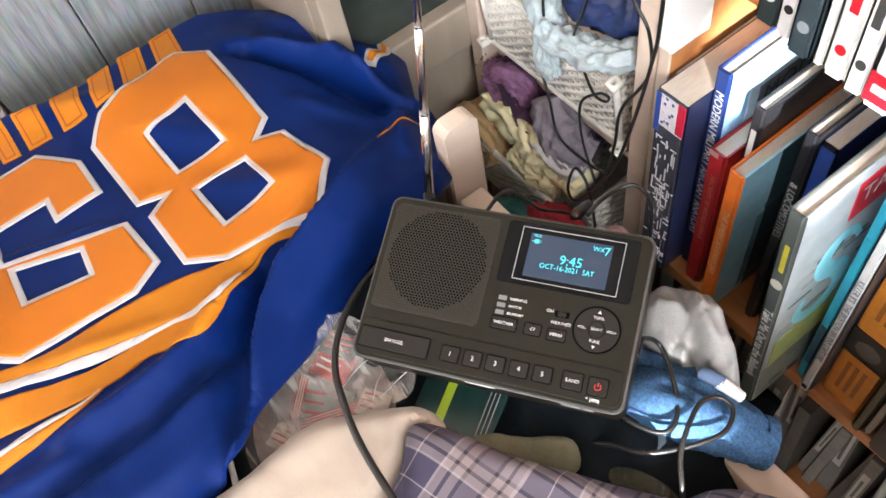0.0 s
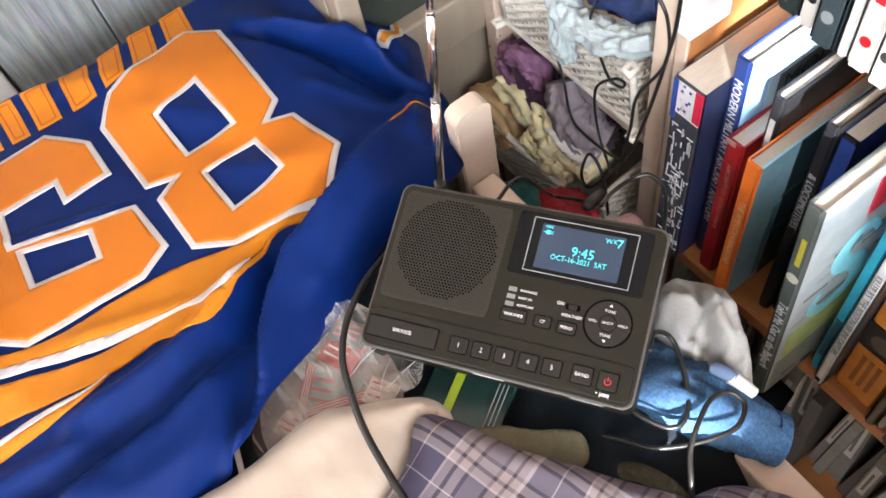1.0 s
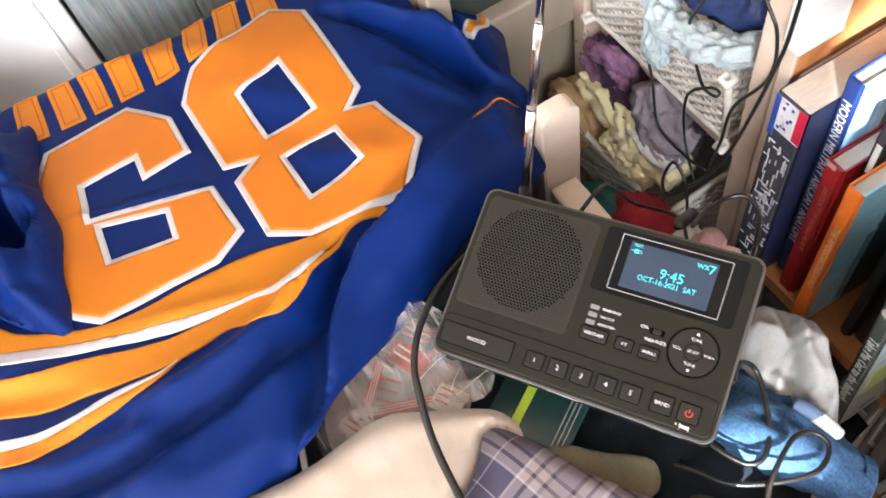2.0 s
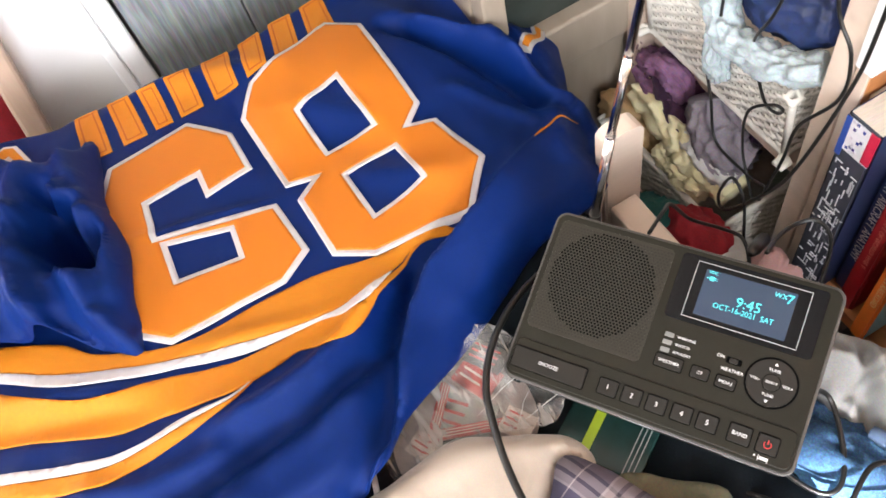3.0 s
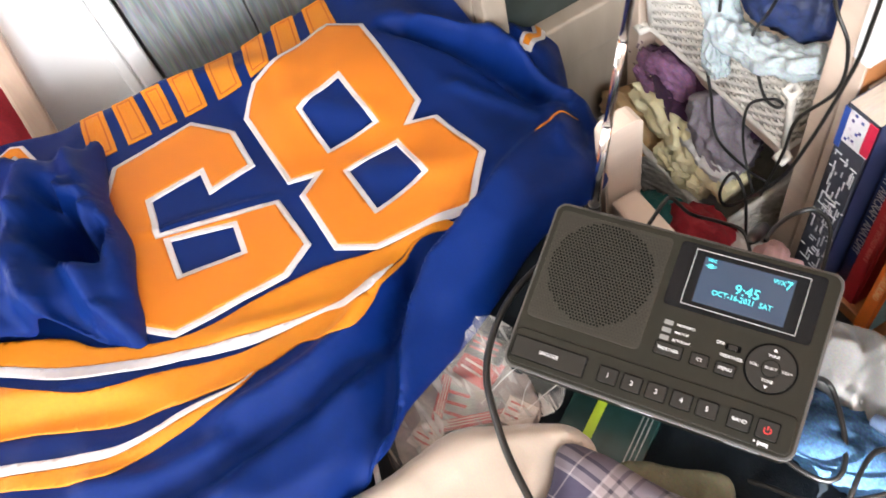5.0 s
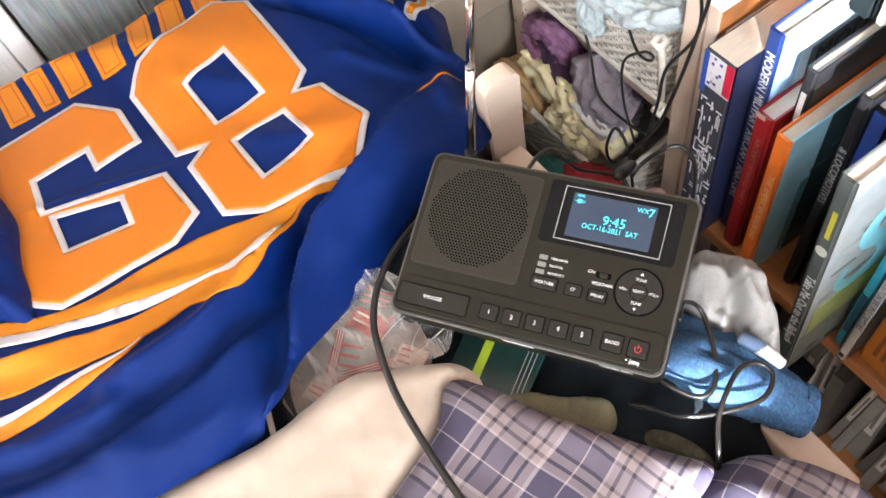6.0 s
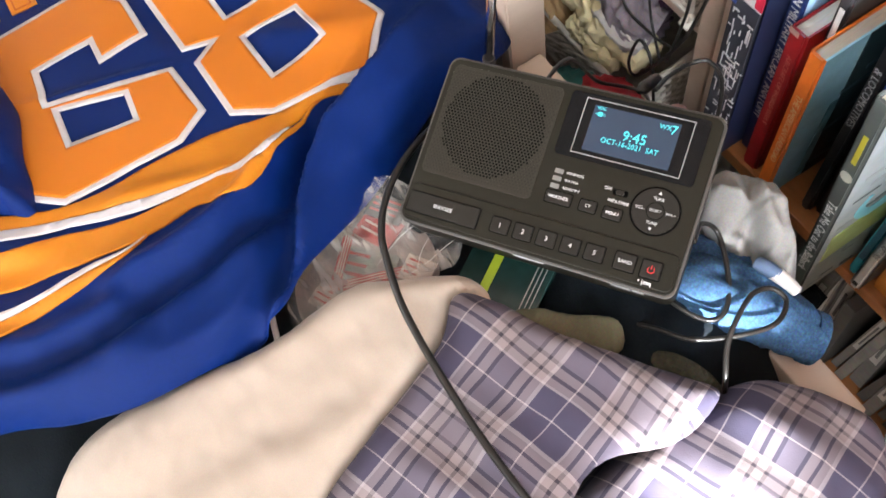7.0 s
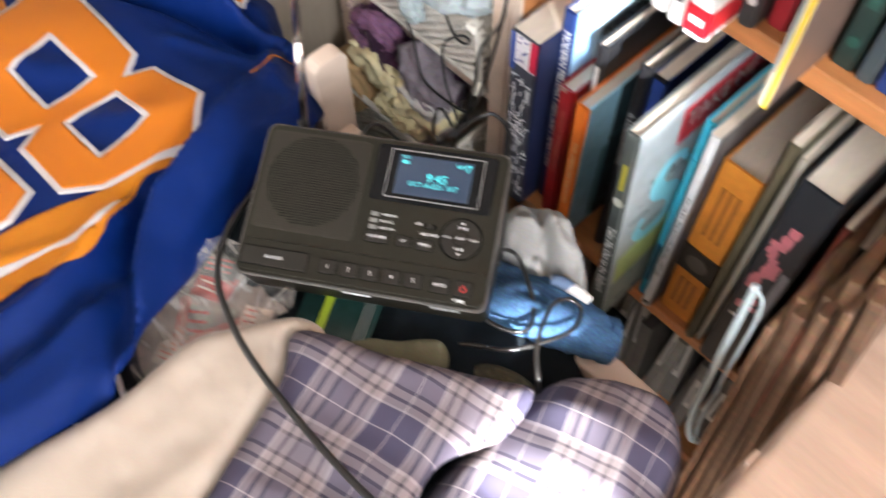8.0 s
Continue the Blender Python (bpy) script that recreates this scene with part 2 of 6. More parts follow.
def plaid(name, angle, period, shift):
    """Tartan cotton: a warp and a weft of coloured bands, half of each."""
    m = bpy.data.materials.new(name)
    m.use_nodes = True
    nt = m.node_tree
    b = nt.nodes["Principled BSDF"]
    co = nt.nodes.new("ShaderNodeTexCoord")
    wob = nt.nodes.new("ShaderNodeTexNoise")
    wob.inputs["Scale"].default_value = 9
    wadd = nt.nodes.new("ShaderNodeVectorMath")
    wadd.operation = "MULTIPLY_ADD"
    wadd.inputs[1].default_value = (0.014, 0.014, 0)
    nt.links.new(co.outputs["Object"], wob.inputs["Vector"])
    nt.links.new(wob.outputs["Color"], wadd.inputs[0])
    nt.links.new(co.outputs["Object"], wadd.inputs[2])
    mp = nt.nodes.new("ShaderNodeMapping")
    mp.inputs["Rotation"].default_value = (0, 0, -radians(angle))
    mp.inputs["Scale"].default_value = (1 / period, 1 / period, 1 / period)
    mp.inputs["Location"].default_value = shift
    nt.links.new(wadd.outputs["Vector"], mp.inputs["Vector"])
    sep = nt.nodes.new("ShaderNodeSeparateXYZ")
    nt.links.new(mp.outputs["Vector"], sep.inputs["Vector"])
    dark, pale, mid, line, white = (0.048, 0.042, 0.076), (0.235, 0.195, 0.20), (0.140, 0.118, 0.142), (0.038, 0.031, 0.042), (0.34, 0.30, 0.31)
    bands = ((0.0, dark), (0.20, white), (0.214, dark), (0.42, white), (0.44, pale), (0.50, line), (0.53, pale), (0.60, line), (0.63, mid), (0.78, line), (0.81, pale),
             (0.88, line), (0.91, pale), (0.965, white))
    outs = []
    for axis in "XY":
        fr = nt.nodes.new("ShaderNodeMath")
        fr.operation = "FRACT"
        nt.links.new(sep.outputs[axis], fr.inputs[0])
        cr = nt.nodes.new("ShaderNodeValToRGB")
        cr.color_ramp.interpolation = "CONSTANT"
        while len(cr.color_ramp.elements) < len(bands):
            cr.color_ramp.elements.new(0.5)
        for e, (p, c) in zip(cr.color_ramp.elements, bands):
            e.position, e.color = p, (*c, 1)
        nt.links.new(fr.outputs[0], cr.inputs["Fac"])
        outs.append(cr.outputs["Color"])
    mx = nt.nodes.new("ShaderNodeMix")
    mx.data_type = "RGBA"
    mx.inputs["Factor"].default_value = 0.5
    nt.links.new(outs[0], mx.inputs["A"])
    nt.links.new(outs[1], mx.inputs["B"])
    out = mx.outputs["Result"]
    nt.links.new(out, b.inputs["Base Color"])
    b.inputs["Roughness"].default_value = 0.92
    bn = nt.nodes.new("ShaderNodeBump")
    bn.inputs["Strength"].default_value, bn.inputs["Distance"].default_value = 0.35, 0.0005
    n = nt.nodes.new("ShaderNodeTexNoise")
    n.inputs["Scale"].default_value = 1200
    nt.links.new(co.outputs["Object"], n.inputs["Vector"])
    nt.links.new(n.outputs["Fac"], bn.inputs["Height"])
    nt.links.new(bn.outputs["Normal"], b.inputs["Normal"])
    return m


M_PLAID = plaid("mauve_plaid_cotton", 18, 0.084, (0.25, 0.1, 0))


# ---- mesh helpers ----
def link(name, bm, material, parent=None, label="", smooth=False):
    me = bpy.data.meshes.new(name)
    bm.normal_update()
    bm.to_mesh(me)
    bm.free()
    for m in (material if isinstance(material, (list, tuple)) else [material]):
        me.materials.append(m)
    if smooth:
        for p in me.polygons:
            p.use_smooth = True
    ob = new(name, me)
    if parent:
        ob.parent = parent
        ob.matrix_parent_inverse = parent.matrix_basis.inverted()
    if label:
        tagged(ob, label)
    return ob


def part(name, bm, material, parent, label="", smooth=False):
    return link(name, bm, material, parent, label, smooth)


def empty(name, label, category, at=None, group="", kind=""):
    ob = new(name)
    ob.empty_display_size = 0.02
    ob.matrix_basis = at if at else Matrix()
    return tagged(ob, label, category, group, kind)


def local(name, bm, material, parent, label="", smooth=False):
    """A part whose mesh is given in its parent's own axes."""
    ob = link(name, bm, material, None, label, smooth)
    ob.parent = parent
    return ob


def box(x0, x1, y0, y1, z0, z1, bevel=0.0, seg=2, bm=None):
    b = bmesh.new()
    bmesh.ops.create_cube(b, size=1)
    for v in b.verts:
        v.co = Vector(((x0 + x1) / 2 + v.co.x * (x1 - x0), (y0 + y1) / 2 + v.co.y * (y1 - y0), (z0 + z1) / 2 + v.co.z * (z1 - z0)))
    if bevel > 0:
        bmesh.ops.bevel(b, geom=list(b.edges), offset=bevel, segments=seg, affect="EDGES", profile=0.5)
    if bm is None:
        return b
    me = bpy.data.meshes.new("tmp")
    b.to_mesh(me)
    b.free()
    bm.from_mesh(me)
    bpy.data.meshes.remove(me)
    return bm


def smooth_loop(points, per=6):
    """A closed curve through the points."""
    n, out = len(points), []
    for i in range(n):
        p0, p1, p2, p3 = (np.array(points[(i + k - 1) % n], float) for k in range(4))
        for s in range(per):
            t = s / per
            out.append(0.5 * (2 * p1 + (p2 - p0) * t + (2 * p0 - 5 * p1 + 4 * p2 - p3) * t * t + (3 * p1 - p0 - 3 * p2 + p3) * t ** 3))
    return [tuple(p) for p in out]


def smooth_line(points, per=8):
    pts = [np.array(p, float) for p in points]
    pts = [2 * pts[0] - pts[1]] + pts + [2 * pts[-1] - pts[-2]]
    out = []
    for i in range(1, len(pts) - 2):
        p0, p1, p2, p3 = pts[i - 1:i + 3]
        for s in range(per):
            t = s / per
            out.append(0.5 * (2 * p1 + (p2 - p0) * t + (2 * p0 - 5 * p1 + 4 * p2 - p3) * t * t + (3 * p1 - p0 - 3 * p2 + p3) * t ** 3))
    out.append(pts[-2])
    return [Vector(p) for p in out]


def edge_distance(x, y, loops):
    best = np.full(len(x), 9.0)
    for lp in loops:
        a = np.array(lp)
        b = np.roll(a, -1, axis=0)
        for (ax, ay), (bx, by) in zip(a, b):
            dx, dy = bx - ax, by - ay
            q = dx * dx + dy * dy + 1e-12
            s = np.clip(((x - ax) * dx + (y - ay) * dy) / q, 0, 1)
            best = np.minimum(best, np.hypot(x - ax - s * dx, y - ay - s * dy))
    return best


def sheet(outline, height, step=0.006, thick=0.0015, holes=(), droop=0.0, reach=0.01, wobble=0.0):
    """A piece of cloth: its outline from above is filled, cut into small faces, laid on the height function, and given thickness."""
    bm = bmesh.new()
    for lp in (outline, *holes):
        vs = [bm.verts.new((p[0], p[1], 0)) for p in lp]
        for i in range(len(vs)):
            bm.edges.new((vs[i], vs[(i + 1) % len(vs)]))
    bmesh.ops.triangle_fill(bm, use_beauty=True, use_dissolve=False, edges=list(bm.edges), normal=(0, 0, 1))
    xs, ys = [p[0] for p in outline], [p[1] for p in outline]
    for k, (lo, hi) in enumerate(((min(xs), max(xs)), (min(ys), max(ys)))):
        c = math.floor(lo / step) * step + step
        while c < hi:
            no = Vector((1, 0, 0)) if k == 0 else Vector((0, 1, 0))
            bmesh.ops.bisect_plane(bm, geom=list(bm.verts) + list(bm.edges) + list(bm.faces), plane_co=no * c, plane_no=no, dist=1e-6)
            c += step
    bm.faces.ensure_lookup_table()
    for f in bm.faces:
        if f.normal.z < 0:
            f.normal_flip()
    bm.verts.ensure_lookup_table()
    x = np.array([v.co.x for v in bm.verts])
    y = np.array([v.co.y for v in bm.verts])
    z = height(x, y)
    if droop:
        d = edge_distance(x, y, (outline, *holes))
        z = z - droop * np.clip(1 - d / reach, 0, 1) ** 2
    for v, h in zip(bm.verts, z):
        v.co.z = h
    rim = [e for e in bm.edges if len(e.link_faces) == 1]
    if thick:
        ex = bmesh.ops.extrude_edge_only(bm, edges=rim)
        for g in ex["geom"]:
            if isinstance(g, bmesh.types.BMVert):
                g.co.z -= thick
    return bm


def grid_noise(x, y, scale, seed):
    return np.array([noise.noise(Vector((a * scale, b * scale, seed))) for a, b in zip(x, y)])


def tube(points, radius, sides=8, caps=True, taper=None):
    bm = bmesh.new()
    rings = []
    n = len(points)
    for i, p in enumerate(points):
        d = (Vector(points[min(i + 1, n - 1)]) - Vector(points[max(i - 1, 0)])).normalized()
        u = d.orthogonal().normalized() if i == 0 else (u - d * u.dot(d)).normalized()
        w = d.cross(u)
        r = taper(i / (n - 1)) if taper else radius
        rings.append([bm.verts.new(Vector(p) + r * (math.cos(k * 2 * math.pi / sides) * u + math.sin(k * 2 * math.pi / sides) * w)) for k in range(sides)])
    for a, b in zip(rings, rings[1:]):
        for k in range(sides):
            bm.faces.new((a[k], a[(k + 1) % sides], b[(k + 1) % sides], b[k]))
    if caps:
        bm.faces.new(rings[0][::-1])
        bm.faces.new(rings[-1])
    return bm


# ---- folds of the cloth ----
def chain(x, y, pts):
    """Signed distance to a line of points (positive to its right) and the way along it, 0 to 1."""
    best, side, along = np.full(np.shape(x), 9.0), np.zeros(np.shape(x)), np.zeros(np.shape(x))
    n = len(pts) - 1
    for k in range(n):
        (ax, ay), (bx, by) = pts[k], pts[k + 1]
        dx, dy = bx - ax, by - ay
        s = np.clip(((x - ax) * dx + (y - ay) * dy) / (dx * dx + dy * dy), 0, 1)
        d = np.hypot(x - ax - s * dx, y - ay - s * dy)
        q = np.sign((x - ax) * dy - (y - ay) * dx)
        near = d < best
        best, side, along = np.where(near, d, best), np.where(near, q, side), np.where(near, (k + s) / n, along)
    return best * side, along


def ridge(x, y, a, b, h, w, taper=0.35):
    a, b = np.array(a), np.array(b)
    d = b - a
    n = np.hypot(*d)
    s = ((x - a[0]) * d[0] + (y - a[1]) * d[1]) / n / n
    q = ((x - a[0]) * d[1] - (y - a[1]) * d[0]) / n
    end = np.clip((s + 0.05) / taper, 0, 1) * np.clip((1.05 - s) / taper, 0, 1)
    return h * np.exp(-(q / w) ** 2) * end


# edge of the upper layer, the hollow beside it, and the folds that run into it
FLAP = [(-0.4759, 0.2491), (-0.4864, 0.2028), (-0.452, 0.147), (-0.432, 0.113), (-0.422, 0.091), (-0.4015, 0.0455), (-0.3766, 0.0177), (-0.3482, -0.0028), (-0.3194, -0.0179), (-0.2918, -0.0385), (-0.2588, -0.0819)]
HOLLOW = [(-0.4205, 0.049), (-0.4014, 0.0284), (-0.3685, -0.0082), (-0.3502, -0.0429), (-0.333, -0.0836), (-0.3267, -0.1221), (-0.3206, -0.1587)]
CREST = [(-0.4177, 0.0391), (-0.3958, -0.0061), (-0.3786, -0.0284), (-0.3647, -0.0598), (-0.3573, -0.1008), (-0.352, -0.15)]
SHOULDER = [(-0.7224, 0.1482), (-0.6869, 0.1767), (-0.6467, 0.201), (-0.612, 0.2138), (-0.5691, 0.2265), (-0.5231, 0.235)]
CUFF = [(-0.6617, 0.2302), (-0.6148, 0.2455), (-0.5542, 0.2466), (-0.519, 0.2631), (-0.4846, 0.2569)]
ARM = [(-0.7057, 0.2667), (-0.6488, 0.2577), (-0.6045, 0.2542), (-0.5549, 0.2553), (-0.5254, 0.2611)]


def crest(x, y, pts, h, w, fade=0.15):
    """A fold along a line of points, fading at both ends; a hollow where h is negative."""
    d, s = chain(x, y, pts)
    return h * np.exp(-(d / w) ** 2) * np.clip(s / fade, 0, 1) * np.clip((1 - s) / fade, 0, 1)


def jersey_z(x, y):
    z = 0.5494 + 0.1242 * (x + 0.5) - 0.1748 * y
    z = z + 0.014 * np.exp(-((x + 0.66) ** 2 + (y - 0.09) ** 2) / 0.012) - 0.012 * np.exp(-((x + 0.585) ** 2 + (y - 0.035) ** 2) / 0.004)
    z = z + 0.018 * np.exp(-((x + 0.46) ** 2 + (y - 0.15) ** 2) / 0.004) - 0.022 * np.clip((x + 0.40) / 0.08, 0, 1.6) * np.clip((y + 0.05) / 0.1, 0, 1)
    z = z - 0.05 * np.clip((y - 0.20) / 0.1, 0, 1.5) ** 2 * np.clip((x + 0.56) / 0.1, 0, 1)
    z = z - 0.20 * np.clip(y - 0.16, 0, 0.2) * np.clip((-0.46 - x) / 0.06, 0, 1)
    d, s = chain(x, y, FLAP)
    up = np.clip((0.004 - d) / 0.007, 0, 1)
    z = z + (0.020 * up * up * (3 - 2 * up) * np.exp(-np.clip(-d, 0, 1) / 0.05) - 0.013 * np.exp(-((d - 0.011) / 0.009) ** 2)) * np.clip((s - 0.05) / 0.3, 0, 1)
    for pts, h, w in ((HOLLOW, -0.015, 0.010), (CREST, 0.015, 0.010), (SHOULDER, -0.030, 0.011), (CUFF, 0.022, 0.010), (ARM, -0.016, 0.007),
                      (((-0.71, 0.17), (-0.65, 0.222), (-0.57, 0.245)), 0.018, 0.010), (((-0.60, 0.165), (-0.55, 0.19), (-0.50, 0.215)), 0.006, 0.010),
                      (((-0.335, -0.03), (-0.325, -0.09), (-0.30, -0.16)), 0.007, 0.012), (((-0.36, -0.24), (-0.338, -0.19), (-0.335, -0.12)), 0.008, 0.010),
                      (((-0.345, -0.26), (-0.322, -0.20), (-0.318, -0.13)), -0.007, 0.008), (((-0.33, -0.27), (-0.305, -0.21), (-0.295, -0.12)), 0.008, 0.010),
                      (((-0.46, 0.16), (-0.40, 0.09), (-0.35, 0.03)), 0.004, 0.018), (((-0.385, -0.24), (-0.365, -0.17), (-0.38, -0.09)), 0.004, 0.009)):
        z = z + crest(x, y, pts, h, w)
    for a, b, h, w in (((-0.560, -0.150), (-0.541, -0.020), 0.0035, 0.006), ((-0.76, 0.16), (-0.55, 0.25), 0.008, 0.022), ((-0.78, 0.22), (-0.58, 0.28), 0.016, 0.020),
                       ((-0.70, -0.02), (-0.56, -0.01), -0.004, 0.012), ((-0.66, 0.02), (-0.57, 0.10), 0.004, 0.016), ((-0.55, 0.03), (-0.47, 0.12), 0.004, 0.018),
                       ((-0.78, -0.12), (-0.70, 0.06), 0.006, 0.02), ((-0.60, -0.16), (-0.47, -0.15), 0.003, 0.015), ((-0.47, -0.30), (-0.41, -0.16), 0.004, 0.010), ((-0.44, -0.30), (-0.395, -0.17), -0.004, 0.010),
                       ((-0.43, -0.14), (-0.40, -0.01), 0.003, 0.008), ((-0.54, 0.25), (-0.44, 0.20), 0.010, 0.012), ((-0.50, 0.26), (-0.43, 0.22), -0.010, 0.009)):
        z = z + ridge(x, y, a, b, 1.45 * h, w)
    q = np.clip(1.3 * crumple(x + 0.6 * y, y, 7.0, 2.7) - 0.4, 0, 1) * np.clip((np.abs(x + 0.58) - 0.10) / 0.06, 0.25, 1)
    return z + 0.004 * q


def crumple(x, y, scale, seed):
    """Creased folds: sharp crests and soft hollows, about 0 to 1."""
    a = 1 - np.abs(grid_noise(x, y, scale, seed)) * 2
    b = 1 - np.abs(grid_noise(x + 0.3 * y, y, scale * 2.3, seed + 7)) * 2
    return 0.7 * a + 0.3 * b


def cloth(name, outline, height, material, label, category, step=0.006, thick=0.006, droop=0.012, reach=0.016, per=5, round_off=True):
    loop = smooth_loop(outline, per) if round_off else outline
    ob = link(name, sheet(loop, height, step, thick, (), droop, reach), material, None, "", True)
    return tagged(ob, label, category)


def words(text, size, m, material, parent, name="lettering", align="CENTER", squeeze=1.0):
    """Flat raised lettering in the built-in font; m is its pose: x along the line, y up the letters."""
    cu = bpy.data.curves.new("words", "FONT")
    cu.body, cu.size, cu.align_x, cu.align_y, cu.extrude, cu.resolution_u = text, size, align, "CENTER", 0.0001, 2
    tmp = bpy.data.objects.new("words", cu)
    me = bpy.data.meshes.new_from_object(tmp)
    bpy.data.objects.remove(tmp)
    bpy.data.curves.remove(cu)
    me.name = name
    me.materials.clear()
    me.materials.append(material)
    me.transform(m @ Matrix.Diagonal((squeeze, 1, 1, 1)))
    ob = new(name, me)
    ob.parent = parent
    return ob


def axes(o, x, y):
    x, y = Vector(x).normalized(), Vector(y).normalized()
    z = x.cross(y)
    return Matrix(((x.x, y.x, z.x, o[0]), (x.y, y.y, z.y, o[1]), (x.z, y.z, z.z, o[2]), (0, 0, 0, 1)))


# ---- room ----
def structure(name, bm, material, label):
    return tagged(link(name, bm, material), label, "", "", "structure")


structure("floor", box(-1.1, 2.6, -2.6, 0.9, -0.1, 0.0), M_FLOOR, "brown wooden floor of the room")
structure("ceiling", box(-1.1, 2.6, -2.6, 0.9, 2.6, 2.7), M_CEIL, "white painted ceiling of the room")
structure("wall_west", box(-1.1, -1.0, -2.6, 0.9, 0, 2.6), M_WALL, "pale painted plaster wall")
structure("wall_north", box(-1.0, 2.5, 0.72, 0.9, 0, 2.6), M_WALL, "pale painted plaster wall")


# Unseen walls, added with openings that let in and trim the daylight.
def wall_with_light_openings(name, axis, at, thick, lo, hi, holes):
    bm = bmesh.new()
    cuts = sorted({lo, hi, *(h[0] for h in holes), *(h[1] for h in holes)})
    for p, q in zip(cuts, cuts[1:]):
        zs = sorted((h[2], h[3]) for h in holes if h[0] <= p and q <= h[1])
        spans = list(zip([0] + [z[1] for z in zs], [z[0] for z in zs] + [2.6]))
        for r, s in spans:
            if axis == "x":
                box(at, at + thick, p, q, r, s, bm=bm)
            else:
                box(p, q, at, at + thick, r, s, bm=bm)
    return structure(name, bm, M_WALL, "unseen pale plaster wall with openings added to shape daylight")


# Two narrow openings are sized so sun patches fall on the shirt and books.
wall_with_light_openings("wall_east", "x", 2.5, 0.06, -2.6, 0.72, ((-1.81, -1.65, 0.9, 2.17), (-1.60, -1.515, 2.25, 2.37), (-1.25, 0.15, 1.5, 2.5)))
wall_with_light_openings("wall_south", "y", -2.6, 0.1, -1.0, 2.5, ((0.3, 1.8, 1.1, 2.5),))

# white door with its moulding, grey board, curtain in the corner
door = tagged(empty("door_1", "white painted panelled door", "", None), "", "", "", "structure")
part("door_leaf", box(-0.935, -0.905, -0.62, -0.085, 0, 2.0, 0.002), M_WHITE, door)
part("moulding", box(-0.905, -0.889, -0.100, -0.078, 0, 2.0, 0.004, 3), M_WHITE, door)
part("moulding", box(-0.905, -0.897, -0.116, -0.103, 0, 2.0, 0.003, 3), M_WHITE, door)
board = empty("grey_board", "grey washed wooden board standing upright behind the jersey", "board")
for k in range(3):
    part("plank", box(-0.915, -0.895, -0.074 + k * 0.125, -0.074 + k * 0.125 + 0.1235, 0.0, 1.3, 0.002), M_GREY_WOOD, board)
curtain_pts = [(-0.875 + 0.010 * math.sin(i * 1.1), -0.222 - i * 0.012) for i in range(22)]
bm = bmesh.new()
cols = [[bm.verts.new((x + 0.004 * math.sin(k), y, 0.25 + 0.12 * k)) for k in range(8)] for x, y in curtain_pts]
for a, b in zip(cols, cols[1:]):
    for k in range(7):
        bm.faces.new((a[k], b[k], b[k + 1], a[k + 1]))
bmesh.ops.solidify(bm, geom=list(bm.faces), thickness=0.003)
tagged(link("red_curtain", bm, M_RED_CLOTH, None, "", True), "dark red cloth hanging beside the white door", "curtain")
stand = empty("wooden_stand", "pale wooden upright beside the red cloth", "stand")
b = box(-0.012, 0.012, -0.013, 0.013, -0.5, 0.7, 0.004)
b.transform(pose(-0.868, -0.212, 0.5, -9.5, 0, 0))
part("upright", b, M_PINK_WOOD, stand)

# ---- bed under the clothes ----
bed = empty("bed", "bed under a heap of clothes with a pale wooden post", "bed")
M_MATTRESS = mat("mattress_ticking", (0.35, 0.34, 0.36), 0.9, fine=0.2, bump=0.3)
part("mattress", box(-0.86, -0.02, -1.6, 0.19, 0.2, 0.42, 0.03, 3), M_MATTRESS, bed)
part("bed_base", box(-0.86, -0.02, -1.6, 0.19, 0.0, 0.196, 0.01), M_CREAM_WOOD, bed)
b = box(-0.438, -0.420, 0.226, 0.264, 0.0, 0.556, 0.0)
top = [e for e in b.edges if e.verts[0].co.z > 0.5 and e.verts[1].co.z > 0.5 and abs(e.verts[0].co.x - e.verts[1].co.x) > 0.01]
bmesh.ops.bevel(b, geom=top, offset=0.012, segments=4, affect="EDGES", profile=0.5)
bmesh.ops.bevel(b, geom=[e for e in b.edges if e.calc_length() > 0.02 and len(e.link_faces) == 2 and e.calc_face_angle() > 1.2], offset=0.002, segments=2, affect="EDGES")
part("post", b, M_CREAM_WOOD, bed)
part("rail", box(-0.418, -0.02, 0.228, 0.256, 0.34, 0.462, 0.003), M_CREAM_WOOD, bed)

# ---- hockey jersey ----
def inset(loop, d):
    """The outline moved inwards by d, corners kept."""
    p = [np.array(q) for q in loop]
    area = sum(a[0] * b[1] - a[1] * b[0] for a, b in zip(p, p[1:] + p[:1]))
    s = 1 if area > 0 else -1
    out = []
    for i in range(len(p)):
        e1, e2 = p[i] - p[i - 1], p[(i + 1) % len(p)] - p[i]
        n1, n2 = np.array((-e1[1], e1[0])) / np.hypot(*e1) * s, np.array((-e2[1], e2[0])) / np.hypot(*e2) * s
        k = max(1 + float(n1 @ n2), 0.35)
        out.append(tuple(p[i] + (n1 + n2) / k * d))
    return out


def lifted(h):
    return lambda x, y: jersey_z(x, y) + h


JERSEY = [(-0.763, -0.182), (-0.766, -0.157), (-0.772, -0.059), (-0.790, 0.039), (-0.815, 0.10), (-0.83, 0.17), (-0.80, 0.25), (-0.73, 0.325), (-0.665, 0.325),
          (-0.60, 0.298), (-0.548, 0.274), (-0.506, 0.275), (-0.455, 0.262), (-0.430, 0.238), (-0.405, 0.205), (-0.387, 0.137), (-0.355, 0.075), (-0.308, -0.015), (-0.277, -0.05),
          (-0.272, -0.083), (-0.271, -0.154), (-0.284, -0.199), (-0.300, -0.232), (-0.34, -0.33), (-0.48, -0.42), (-0.66, -0.42), (-0.76, -0.33), (-0.775, -0.24)]
